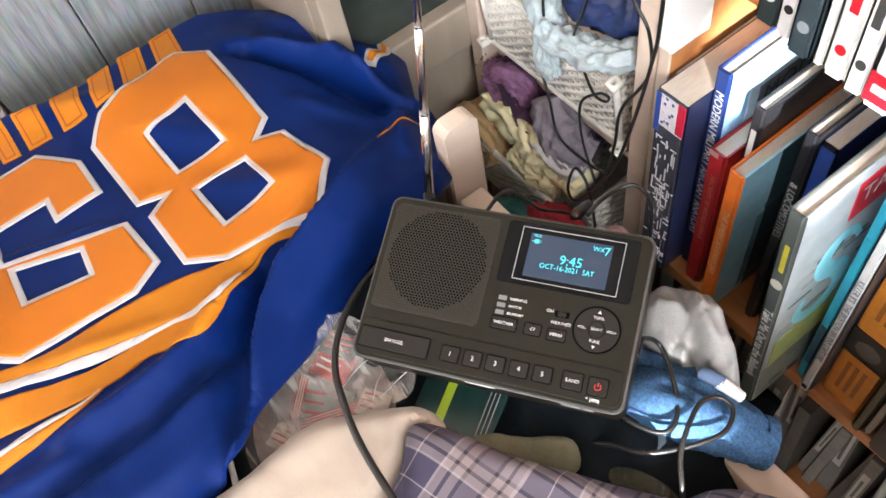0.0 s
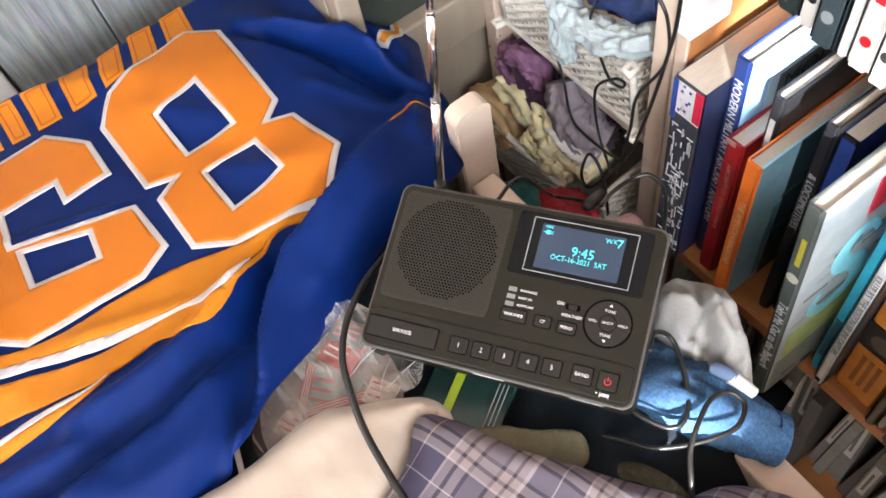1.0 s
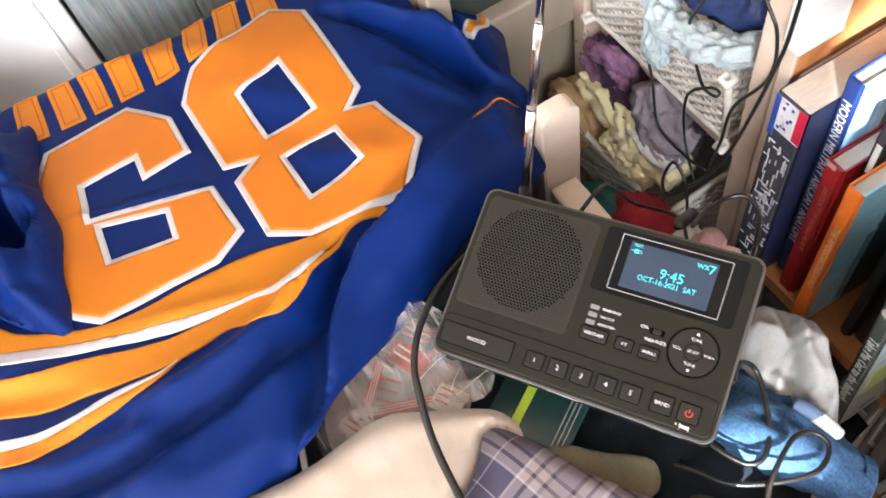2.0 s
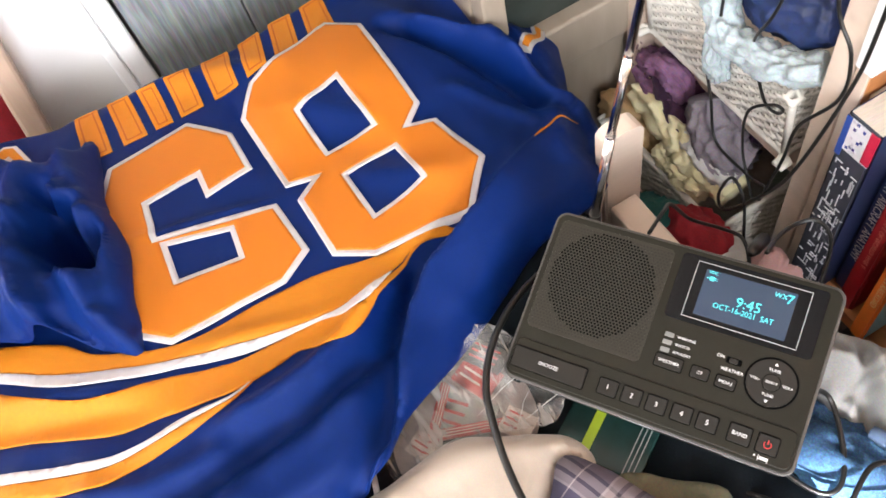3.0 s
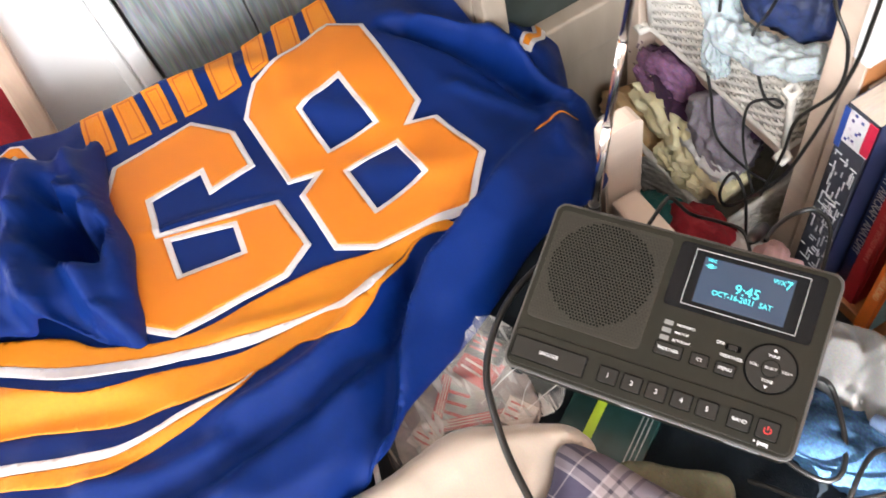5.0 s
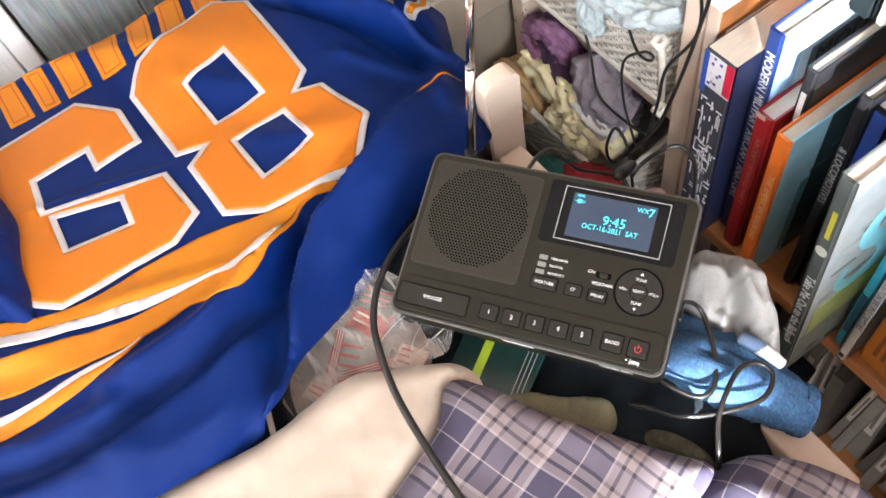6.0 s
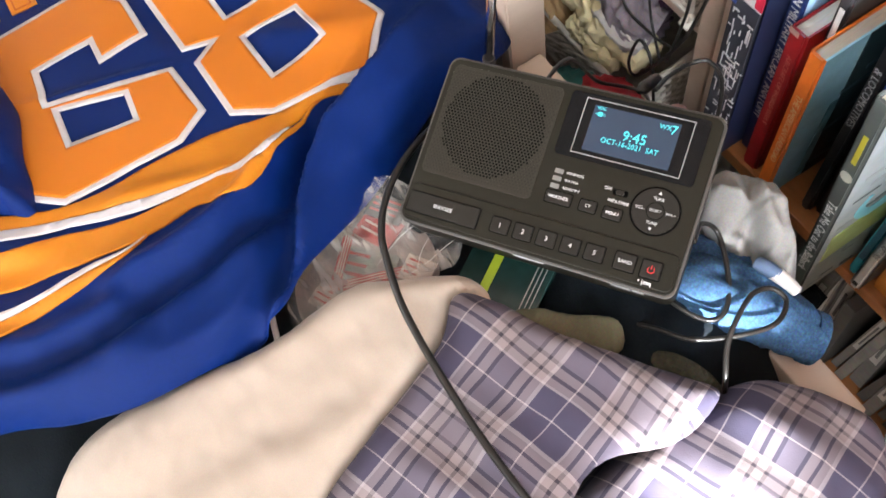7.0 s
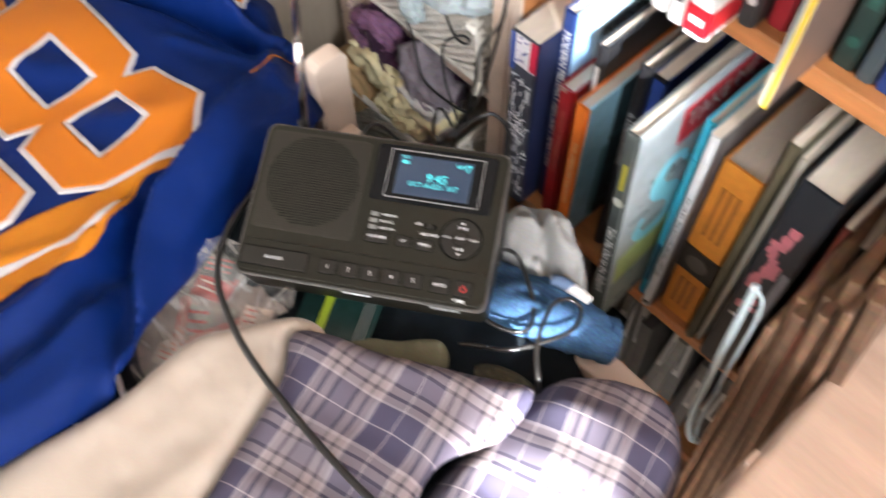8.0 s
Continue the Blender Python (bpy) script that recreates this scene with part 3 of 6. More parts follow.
EIGHT = [(-0.6585, -0.0193), (-0.6958, 0.0053), (-0.7483, 0.1051), (-0.723, 0.1361), (-0.5792, 0.1309), (-0.5595, 0.1109), (-0.5522, 0.1338), (-0.4758, 0.1428), (-0.437, 0.1078), (-0.4377, 0.0202), (-0.4566, -0.0097), (-0.5299, -0.0115), (-0.5488, 0.0085), (-0.5514, -0.0147)]
E_H1 = [(-0.6353, 0.0276), (-0.6585, 0.0831), (-0.5736, 0.0858), (-0.57, 0.03)]
E_H2 = [(-0.5385, 0.0322), (-0.5463, 0.0905), (-0.4845, 0.0925), (-0.4725, 0.0341)]
SIX = [(-0.6226, -0.1589), (-0.6592, -0.1437), (-0.6793, -0.0635), (-0.6421, -0.0318), (-0.59, -0.0312), (-0.5753, -0.0775), (-0.6049, -0.0768), (-0.5952, -0.1229), (-0.5513, -0.126), (-0.5353, -0.0276), (-0.4724, -0.0228), (-0.4503, -0.051), (-0.4408, -0.1442), (-0.4683, -0.1741)]
S_H = [(-0.5451, -0.1259), (-0.5314, -0.0664), (-0.4904, -0.0699), (-0.4947, -0.1278)]
jersey = empty("hockey_jersey", "blue and orange hockey jersey numbered 68 spread over clothes", "jersey")
ARM_HOLE = [(-0.569 + 0.044 * math.cos(k * math.pi / 12), -0.188 + 0.019 * math.sin(k * math.pi / 12)) for k in range(24)]
part("body", sheet(smooth_loop(JERSEY), jersey_z, 0.0042, 0.004, (ARM_HOLE,), droop=0.022, reach=0.02), M_BLUE, jersey, "", True)
for loop, holes in ((EIGHT, (E_H1, E_H2)), (SIX, (S_H,))):
    border = part("digit_border", sheet(loop, lifted(0.0026), 0.0042, 0.0018, [inset(h, 0.0048) for h in holes]), M_TWILL_WHITE, jersey, "white twill digit border", True)
    local("digit", sheet(inset(loop, 0.0052), lifted(0.0036), 0.0042, 0.0009, holes), M_ORANGE, border, "orange twill digit", True)
A_TOP = [(-0.5253, -0.3168), (-0.5125, -0.2693), (-0.4862, -0.2188), (-0.4614, -0.1942), (-0.4392, -0.1444), (-0.4385, -0.1058), (-0.4434, -0.0682), (-0.4441, -0.0214), (-0.4365, 0.0235), (-0.4386, 0.0735), (-0.4335, 0.0875)]
A_BOT = [(-0.5062, -0.318), (-0.4902, -0.2718), (-0.4588, -0.2233), (-0.4384, -0.1782), (-0.4242, -0.1396), (-0.4134, -0.0995), (-0.4064, -0.0584), (-0.4041, -0.0322), (-0.4083, -0.0073), (-0.4109, 0.0134), (-0.4297, 0.049), (-0.4325, 0.0868)]
W_BOT = [(-0.4956, -0.3188), (-0.4807, -0.2729), (-0.4456, -0.2236), (-0.4275, -0.1796), (-0.4161, -0.1419), (-0.4043, -0.1033), (-0.402, -0.0608), (-0.3998, -0.0343), (-0.3944, -0.0132), (-0.3999, 0.005), (-0.4155, 0.0237)]
B_TOP = [(-0.4904, -0.3191), (-0.4705, -0.2734), (-0.4513, -0.2496), (-0.4287, -0.218), (-0.4195, -0.1921), (-0.4154, -0.1625), (-0.4011, -0.1126), (-0.4012, -0.0831), (-0.402, -0.0562), (-0.4017, -0.0288), (-0.3933, -0.0136), (-0.398, 0.0018), (-0.4135, 0.0227), (-0.4297, 0.0513), (-0.4322, 0.0864)]
B_BOT = [(-0.4413, -0.3224), (-0.4237, -0.2799), (-0.4161, -0.2585), (-0.3999, -0.2257), (-0.3878, -0.1976), (-0.3846, -0.1707), (-0.3808, -0.151), (-0.376, -0.119), (-0.3784, -0.1029), (-0.3832, -0.0811), (-0.3859, -0.0626), (-0.3751, -0.0453), (-0.3741, -0.0293), (-0.3802, -0.0166), (-0.3889, -0.0053), (-0.4005, 0.0096), (-0.4293, 0.0515), (-0.4312, 0.0858)]
C_TOP = [(-0.4209, -0.3238), (-0.4023, -0.2812), (-0.3877, -0.2466), (-0.3736, -0.2106), (-0.3703, -0.1844), (-0.374, -0.1562), (-0.3731, -0.1198), (-0.3794, -0.1026)]
C_MID = [(-0.4112, -0.3244), (-0.3937, -0.2821), (-0.3807, -0.2479), (-0.3681, -0.2127), (-0.3662, -0.1816), (-0.3689, -0.1529), (-0.3714, -0.1195), (-0.3789, -0.1027)]
C_BOT = [(-0.3986, -0.3247), (-0.3823, -0.2834), (-0.3627, -0.2401), (-0.3537, -0.2137), (-0.3553, -0.197), (-0.3566, -0.1774), (-0.3599, -0.1565), (-0.3681, -0.1204), (-0.3777, -0.1027)]


def stripe(name, a, b, material, label, lift=0.0022):
    band = [tuple(p)[:2] for p in smooth_line([(*q, 0) for q in a])] + [tuple(p)[:2] for p in smooth_line([(*q, 0) for q in b])][::-1]
    part(name, sheet(band, lifted(lift), 0.0042, 0.0018), material, jersey, label, True)


stripe("stripe", A_TOP, A_BOT, M_AMBER, "amber knitted stripe")
stripe("stripe", [(x + 0.0008, y) for x, y in A_BOT[:10]], W_BOT, M_TWILL_WHITE, "white knitted stripe", 0.0030)
stripe("stripe", B_TOP, B_BOT, M_AMBER, "wide amber knitted stripe")
stripe("stripe", C_TOP, C_MID, M_TWILL_WHITE, "white knitted stripe")
stripe("stripe", [(x + 0.0008, y) for x, y in C_MID], C_BOT, M_AMBER, "amber knitted stripe")
# the name on the shoulders, as plain bars
LO = smooth_line([(-0.680, -0.160, 0), (-0.687, -0.103, 0), (-0.693, -0.060, 0), (-0.702, 0.0, 0), (-0.718, 0.056, 0), (-0.744, 0.127, 0)], 16)
HI = smooth_line([(-0.748, -0.156, 0), (-0.752, -0.105, 0), (-0.752, -0.058, 0), (-0.768, 0.008, 0), (-0.786, 0.069, 0), (-0.812, 0.135, 0)], 16)
for k in range(8):
    i, j = round(k * 10), round(k * 10 + 7)
    quad = [tuple(p)[:2] for p in (LO[i], LO[j], HI[j], HI[i])]
    bar = part("bar", sheet(quad, lifted(0.0013), 0.0042, 0.001), M_AMBER, jersey, "orange twill bar")
    local("bar_seam", sheet(inset(quad, 0.0038), lifted(0.0020), 0.0042, 0.0004, (inset(quad, 0.0052),)), M_STITCH, bar)
# piping of the folded sleeve
pipe = smooth_line([(-0.478, 0.192, 0), (-0.483, 0.202, 0), (-0.491, 0.226, 0), (-0.492, 0.245, 0)])
pipe = [Vector((p.x, p.y, float(jersey_z(np.array([p.x]), np.array([p.y]))[0]) + 0.001)) for p in pipe]
part("piping", tube(pipe, 0.0016, 6, True, lambda s: 0.0003 + 0.0009 * math.sin(math.pi * min(s * 1.2, 1) * 0.9)), M_AMBER, jersey)
SLEEVE_R = [(-0.6914, 0.2696), (-0.7142, 0.3012), (-0.6902, 0.3224), (-0.6599, 0.3139), (-0.6302, 0.2962), (-0.603, 0.2634), (-0.6186, 0.2573), (-0.6425, 0.2888), (-0.6654, 0.2991), (-0.6871, 0.2935), (-0.6669, 0.2674)]
part("sleeve_digit", sheet(SLEEVE_R, lifted(0.0012), 0.006, 0.001), M_TWILL_WHITE, jersey)
part("sleeve_digit", sheet(inset(SLEEVE_R, 0.0042), lifted(0.002), 0.006, 0.0008), M_AMBER, jersey)


def sleeve_z(x, y):
    u, v = (x + 0.60) / 0.19, (y + 0.235) / 0.10
    z = jersey_z(x, y) + 0.004 + 0.034 * np.sqrt(np.clip(1 - (u * u + v * v) * 0.8, 0, 1))
    for cx, cy, rx, ry, depth in ((-0.572, -0.190, 0.036, 0.017, 0.085), (-0.533, -0.178, 0.018, 0.010, 0.045), (-0.626, -0.189, 0.014, 0.009, 0.030), (-0.548, -0.163, 0.015, 0.007, 0.026)):
        z = z - depth * np.exp(-(((x - cx) / rx) ** 2 + ((y - cy) / ry) ** 2) ** 2)
    for pts, h, w in ((((-0.632, -0.176), (-0.611, -0.182), (-0.602, -0.171), (-0.588, -0.153)), 0.017, 0.0065), (((-0.592, -0.154), (-0.570, -0.171), (-0.554, -0.183), (-0.538, -0.181), (-0.509, -0.176), (-0.480, -0.174)), 0.016, 0.007),
                      (((-0.598, -0.153), (-0.554, -0.153), (-0.515, -0.156), (-0.465, -0.165)), 0.012, 0.007), (((-0.560, -0.222), (-0.524, -0.220), (-0.501, -0.219), (-0.477, -0.212), (-0.452, -0.204)), 0.018, 0.0075),
                      (((-0.565, -0.222), (-0.555, -0.208), (-0.545, -0.196), (-0.522, -0.187), (-0.477, -0.179), (-0.440, -0.167)), 0.015, 0.007), (((-0.615, -0.206), (-0.580, -0.216), (-0.554, -0.228), (-0.535, -0.245)), 0.016, 0.008),
                      (((-0.68, -0.193), (-0.634, -0.208), (-0.588, -0.214)), 0.012, 0.009), (((-0.680, -0.168), (-0.639, -0.165), (-0.590, -0.151)), 0.010, 0.008), (((-0.700, -0.225), (-0.676, -0.190), (-0.676, -0.158)), 0.010, 0.009),
                      (((-0.500, -0.212), (-0.473, -0.193), (-0.450, -0.178), (-0.432, -0.165)), -0.016, 0.006), (((-0.52, -0.245), (-0.495, -0.235), (-0.47, -0.232)), -0.012, 0.008), (((-0.64, -0.25), (-0.58, -0.245), (-0.54, -0.27)), -0.010, 0.010)):
        z = z + crest(x, y, pts, 1.15 * h, 1.15 * w)
    return z + 0.0025 * crumple(x, y, 20, 3.3)


SLEEVE = [(-0.735, -0.2955), (-0.74, -0.2526), (-0.6944, -0.2182), (-0.6696, -0.193), (-0.6732, -0.1683), (-0.7006, -0.1459), (-0.6366, -0.1486), (-0.5939, -0.1502), (-0.5581, -0.1464), (-0.5303, -0.1468), (-0.4896, -0.1546),
          (-0.4528, -0.1629), (-0.4345, -0.1671), (-0.458, -0.186), (-0.480, -0.206), (-0.498, -0.235), (-0.505, -0.268), (-0.525, -0.34), (-0.62, -0.39)]
part("sleeve", sheet(smooth_loop(SLEEVE), sleeve_z, 0.005, 0.006, droop=0.012, reach=0.014), M_BLUE, jersey, "crumpled blue sleeve", True)
SL = [(-0.700, -0.262), (-0.708, -0.245), (-0.716, -0.2292), (-0.7256, -0.2158), (-0.7206, -0.205), (-0.681, -0.1936), (-0.676, -0.204), (-0.704, -0.2152), (-0.690, -0.235), (-0.684, -0.255)]
part("sleeve_digit", sheet(SL, lifted(0.018), 0.005, 0.012), M_TWILL_WHITE, jersey)
part("sleeve_digit", sheet(inset(SL, 0.0036), lifted(0.0189), 0.005, 0.0008), M_AMBER, jersey)

# ---- weather radio ----
U, V = Vector((0.153, 0.106, 0.008)).normalized(), Vector((-0.064, 0.093, 0.033))
V = (V - U * V.dot(U)).normalized()
W = U.cross(V)
RADIO = Matrix(((U.x, V.x, W.x, -0.2492), (U.y, V.y, W.y, 0.1530), (U.z, V.z, W.z, 0.5895), (0, 0, 0, 1)))
radio = empty("weather_radio", "black weather radio with a lit clock display on clothes", "radio", RADIO)


def rounded(x0, x1, y0, y1, z0, z1, r, seg=5, bevel=0.0):
    """A slab with rounded upright corners and a bevelled top edge, in millimetres."""
    b = bmesh.new()
    x0, x1, y0, y1, z0, z1, r, bevel = (q / 1000 for q in (x0, x1, y0, y1, z0, z1, r, bevel))
    vs = []
    for cx, cy, a0 in ((x1 - r, y1 - r, 0), (x0 + r, y1 - r, 90), (x0 + r, y0 + r, 180), (x1 - r, y0 + r, 270)):
        for k in range(seg + 1):
            a = radians(a0 + 90 * k / seg)
            vs.append(b.verts.new((cx + r * math.cos(a), cy + r * math.sin(a), z1)))
    f = b.faces.new(vs)
    ex = bmesh.ops.extrude_face_region(b, geom=[f])
    for g in ex["geom"]:
        if isinstance(g, bmesh.types.BMVert):
            g.co.z = z0
    bmesh.ops.recalc_face_normals(b, faces=list(b.faces))
    if bevel > 0:
        b.edges.ensure_lookup_table()
        bmesh.ops.bevel(b, geom=[e for e in b.edges if abs(e.verts[0].co.z - z1) < 1e-7 and abs(e.verts[1].co.z - z1) < 1e-7], offset=bevel, segments=2, affect="EDGES", profile=0.5)
    return b


local("case", rounded(-97, 97, -61.5, 61.5, -40, -3.5, 8, 6), M_BLACK_PLASTIC, radio)
local("rim", rounded(-97.6, 97.6, -62, 62, -3.4, -1.6, 8, 6, 0.8), M_RIM, radio, "dark grey rim")
local("face_panel", rounded(-95.8, 95.8, -60.2, 60.2, -1.6, 0, 7, 6, 0.6), M_BLACK_PLASTIC, radio)
local("button_ledge", rounded(-94, 94, -58, -33, 0.0, 0.9, 4, 4, 0.7), M_BLACK_PLASTIC, radio)


def ring_wall(b, x, y, r, z0, z1, n):
    lo = [b.verts.new((x + r * math.cos(k * 2 * math.pi / n), y + r * math.sin(k * 2 * math.pi / n), z0)) for k in range(n)]
    hi = [b.verts.new((x + r * math.cos(k * 2 * math.pi / n), y + r * math.sin(k * 2 * math.pi / n), z1)) for k in range(n)]
    for k in range(n):
        b.faces.new((lo[k], lo[(k + 1) % n], hi[(k + 1) % n], hi[k]))
    b.faces.new(hi)


# speaker: dark discs stand in for the shade in holes and, round them, in dimples
M_GRILLE = mat("dark_brown_grille_plastic", (0.021, 0.018, 0.0125), 0.5, dark=0.85, scale=40, bump=0.1, bump_scale=2000, spec=0.3)
grille = local("speaker_grille", rounded(-92, -11, -24, 56, 0.0, 0.45, 4, 4, 0.3), M_GRILLE, radio, "perforated speaker grille")
holes, dimples = bmesh.new(), bmesh.new()
for i in range(34):
    for j in range(40):
        x, y = -91 + i * 2.4 + (1.2 if j % 2 else 0), -23 + j * 2.05
        if not (-90.5 < x < -12.5 and -22.5 < y < 54.5):
            continue
        d = math.hypot(x + 51.5, y - 18.3)
        if d < 36.5:
            ring_wall(holes, x / 1000, y / 1000, 0.00082, 0.0003, 0.00052, 8)
        else:
            ring_wall(dimples, x / 1000, y / 1000, 0.0007, 0.0003, 0.0005, 6)
tagged(local("speaker_hole_shade", holes, M_RECESS_SHADE, grille), "", "", "", "stuff")
tagged(local("grille_texture", dimples, M_KEY, grille), "", "", "", "stuff")
# screen
bezel = local("screen_panel", rounded(-5.5, 88, 11.5, 57, 0.0, 0.5, 3, 4, 0.2), M_GLOSS, radio, "glossy black screen panel")
b = bmesh.new()
outer = [(5.4, 15.2), (78.0, 15.2), (78.0, 53.6), (5.4, 53.6)]
for k in range(4):
    (x0, y0), (x1, y1) = outer[k], outer[(k + 1) % 4]
    box(min(x0, x1) / 1000 - 0.0002, max(x0, x1) / 1000 + 0.0002, min(y0, y1) / 1000 - 0.0002, max(y0, y1) / 1000 + 0.0002, 0.0004, 0.0008, bm=b)
local("screen_line", b, M_FRAME_LINE, bezel, "silver outline of the screen")
lcd = local("lcd", rounded(12, 70, 18.2, 50, 0.4, 0.7, 0.6, 2), M_LCD, radio, "lit blue liquid crystal display")
mm = 0.001
words("9:45", 9.5 * mm, Matrix.Translation((43.5 * mm, 33.5 * mm, 0.0009)), M_LCD_TEXT, lcd, "time_digits")
words("OCT-16-2021  SAT", 5.2 * mm, Matrix.Translation((41.5 * mm, 27.5 * mm, 0.0009)), M_LCD_TEXT, lcd, "date_digits", "CENTER", 0.92)
words("WX", 4.6 * mm, Matrix.Translation((60.5 * mm, 45.8 * mm, 0.0009)), M_LCD_TEXT, lcd, "channel_letters")
words("7", 8.5 * mm, Matrix.Translation((66.4 * mm, 44.8 * mm, 0.0009)), M_LCD_TEXT, lcd, "channel_digit")
words("VDC", 2.9 * mm, Matrix.Translation((17.0 * mm, 48.2 * mm, 0.0009)), M_LCD_TEXT, lcd, "supply_letters")
b = box(0.0135, 0.0155, 0.0440, 0.0444, 0.0008, 0.0010)
box(0.0155, 0.0182, 0.0428, 0.0456, 0.0008, 0.0010, bm=b)
box(0.0182, 0.0205, 0.0434, 0.0437, 0.0008, 0.0010, bm=b)
box(0.0182, 0.0205, 0.0447, 0.0450, 0.0008, 0.0010, bm=b)
local("plug_symbol", b, M_LCD_TEXT, lcd)


def key(name, x, y, w, h, text, size, label="", z=0.9):
    # black slab, painting the shade of the gap round the key
    well = local("button_gap_shade", rounded(x - w / 2 - 0.7, x + w / 2 + 0.7, y - h / 2 - 0.7, y + h / 2 + 0.7, z - 0.4, z + 0.12, 1.4, 3), M_RECESS_SHADE, radio)
    k = local(name, rounded(x - w / 2, x + w / 2, y - h / 2, y + h / 2, z, z + 1.1, 1.1, 3, 0.4), M_KEY, radio, label)
    if text:
        words(text, size * mm, Matrix.Translation((x * mm, y * mm, (z + 1.2) * mm)), M_PRINT, k)
    return k


key("snooze_button", -66.7, -46.5, 52, 14, "SNOOZE", 3.5)
for x, t in zip((-24.4, -8.0, 8.4, 25.0, 41.4), "12345"):
    key("number_button", x, -46.4, 12.4, 10.4, t, 4.6)
key("band_button", 61.7, -46.4, 13.2, 11.4, "BAND", 3.4)
power = key("power_button", 78.8, -46.6, 12.4, 11.4, "", 1)
b = tube([Vector((78.8 * mm + 2.1 * mm * math.sin(radians(a)), -46.8 * mm + 2.1 * mm * math.cos(radians(a)), 2.1 * mm)) for a in range(40, 325, 15)], 0.0003, 5)
box(78.5 * mm, 79.1 * mm, -46.4 * mm, -43.9 * mm, 2.0 * mm, 2.3 * mm, bm=b)
local("power_symbol", b, M_RED_PRINT, power, "red power symbol")
key("weather_button", 7.3, -17.6, 17.5, 8.2, "WEATHER", 3.0, z=0.1)
key("certified_button", 27.8, -17.8, 11, 7.4, "CT", 2.9, z=0.1)
key("menu_button", 44.4, -18.4, 12, 7.4, "MENU", 3.1, z=0.1)
for y, t in ((0.2, "WARNING"), (-5.0, "WATCH"), (-10.2, "ADVISORY")):
    local("alert_lamp", rounded(-0.6, 5.4, y - 1.6, y + 1.6, 0, 0.5, 0.4, 2, 0.15), M_LED, radio, "unlit grey alert lamp")
    words(t, 2.5 * mm, Matrix.Translation((7.6 * mm, y * mm, 0.0002)), M_PRINT, radio, "lettering", "LEFT")
words("ON", 3.2 * mm, Matrix.Translation((36.8 * mm, -2.6 * mm, 0.0002)), M_PRINT, radio)
words("WEATHER", 3.1 * mm, Matrix.Translation((45.9 * mm, -10.0 * mm, 0.0002)), M_PRINT, radio)
# black slab, painting the shade inside the switch's slot
slot = local("slide_slot_shade", rounded(40.5, 50.5, -5.8, -1.6, 0.0, 0.25, 1, 3), M_RECESS_SHADE, radio)
local("slide_switch", rounded(42.6, 48, -5.2, -2.2, 0.2, 1.4, 0.6, 2, 0.3), M_KEY, slot)
# black discs paint the shade in the gaps round the pad and its middle button
b = bmesh.new()
ring_wall(b, 0.0702, -0.0094, 0.0164, 0.0, 0.0003, 40)
dial = local("tuning_pad", b, M_RECESS_SHADE, radio)
b = bmesh.new()
ring_wall(b, 0.0702, -0.0094, 0.0150, 0.0002, 0.0010, 40)
local("pad_ring", b, M_KEY, dial)
b = bmesh.new()
ring_wall(b, 0.0702, -0.0094, 0.0058, 0.0008, 0.0012, 28)
local("pad_groove", b, M_RECESS_SHADE, dial)
b = bmesh.new()
ring_wall(b, 0.0702, -0.0094, 0.0052, 0.0010, 0.0020, 28)
local("select_button", b, M_KEY, dial)
for t, x, y, s in (("SELECT", 70.2, -9.4, 2.3), ("TUNE", 70.2, -1.4, 2.8), ("TUNE", 70.2, -17.6, 2.8), ("VOL-", 60.2, -9.4, 2.7), ("VOL+", 80.2, -9.4, 2.7)):
    words(t, s * mm, Matrix.Translation((x * mm, y * mm, (2.1 if t == "SELECT" else 1.1) * mm)), M_PRINT, dial)
for y, s in ((2.6, 1), (-21.4, -1)):
    b = bmesh.new()
    b.faces.new([b.verts.new((70.2 * mm + dx * mm, y * mm + s * dy * mm, 1.12 * mm)) for dx, dy in ((-1.2, -0.8), (1.2, -0.8), (0, 1.1))])
    local("arrow_mark", b, M_PRINT, dial)
b = box(75.2 * mm, 75.6 * mm, -57.6 * mm, -54 * mm, 0.8 * mm, 1.0 * mm)
box(75.2 * mm, 81.4 * mm, -56.6 * mm, -56.1 * mm, 0.8 * mm, 1.0 * mm, bm=b)
box(76.2 * mm, 81.4 * mm, -55.8 * mm, -54.8 * mm, 0.8 * mm, 1.0 * mm, bm=b)
box(81.0 * mm, 81.4 * mm, -57.6 * mm, -54.8 * mm, 0.8 * mm, 1.0 * mm, bm=b)
box(72.6 * mm, 73.6 * mm, -55.6 * mm, -54.6 * mm, 0.8 * mm, 1.0 * mm, bm=b)
local("sleep_symbol", b, M_PRINT, radio, "white bed symbol")
b = box(56 * mm, 69 * mm, -62.0 * mm, -61.4 * mm, -14 * mm, -7 * mm)
box(70.5 * mm, 78 * mm, -62.0 * mm, -61.4 * mm, -14 * mm, -7 * mm, bm=b)
local("brand_plate", b, M_FRAME_LINE, radio, "plain silver brand plate")
local("front_marking", box(-12 * mm, 10 * mm, -62.0 * mm, -61.4 * mm, -10 * mm, -7.5 * mm), M_PRINT, radio)
# antenna, in the radio's own axes
inv = RADIO.inverted()
base, j1, j2 = (Vector(p) for p in ((-0.350, 0.167, 0.592), (-0.343, 0.1745, 0.687), (-0.330, 0.1765, 0.770)))
tip = j2 + (j2 - j1).normalized() * 0.34
antenna = local("antenna", tube([inv @ (base + (j1 - base) * s) for s in (-0.02, 0.5, 1)], 0.0034, 14), M_CHROME, radio, "chrome telescopic antenna", True)
local("antenna_section", tube([inv @ (j1 + (j2 - j1) * s) for s in (-0.01, 0.5, 1)], 0.0028, 14), M_CHROME, antenna, "", True)
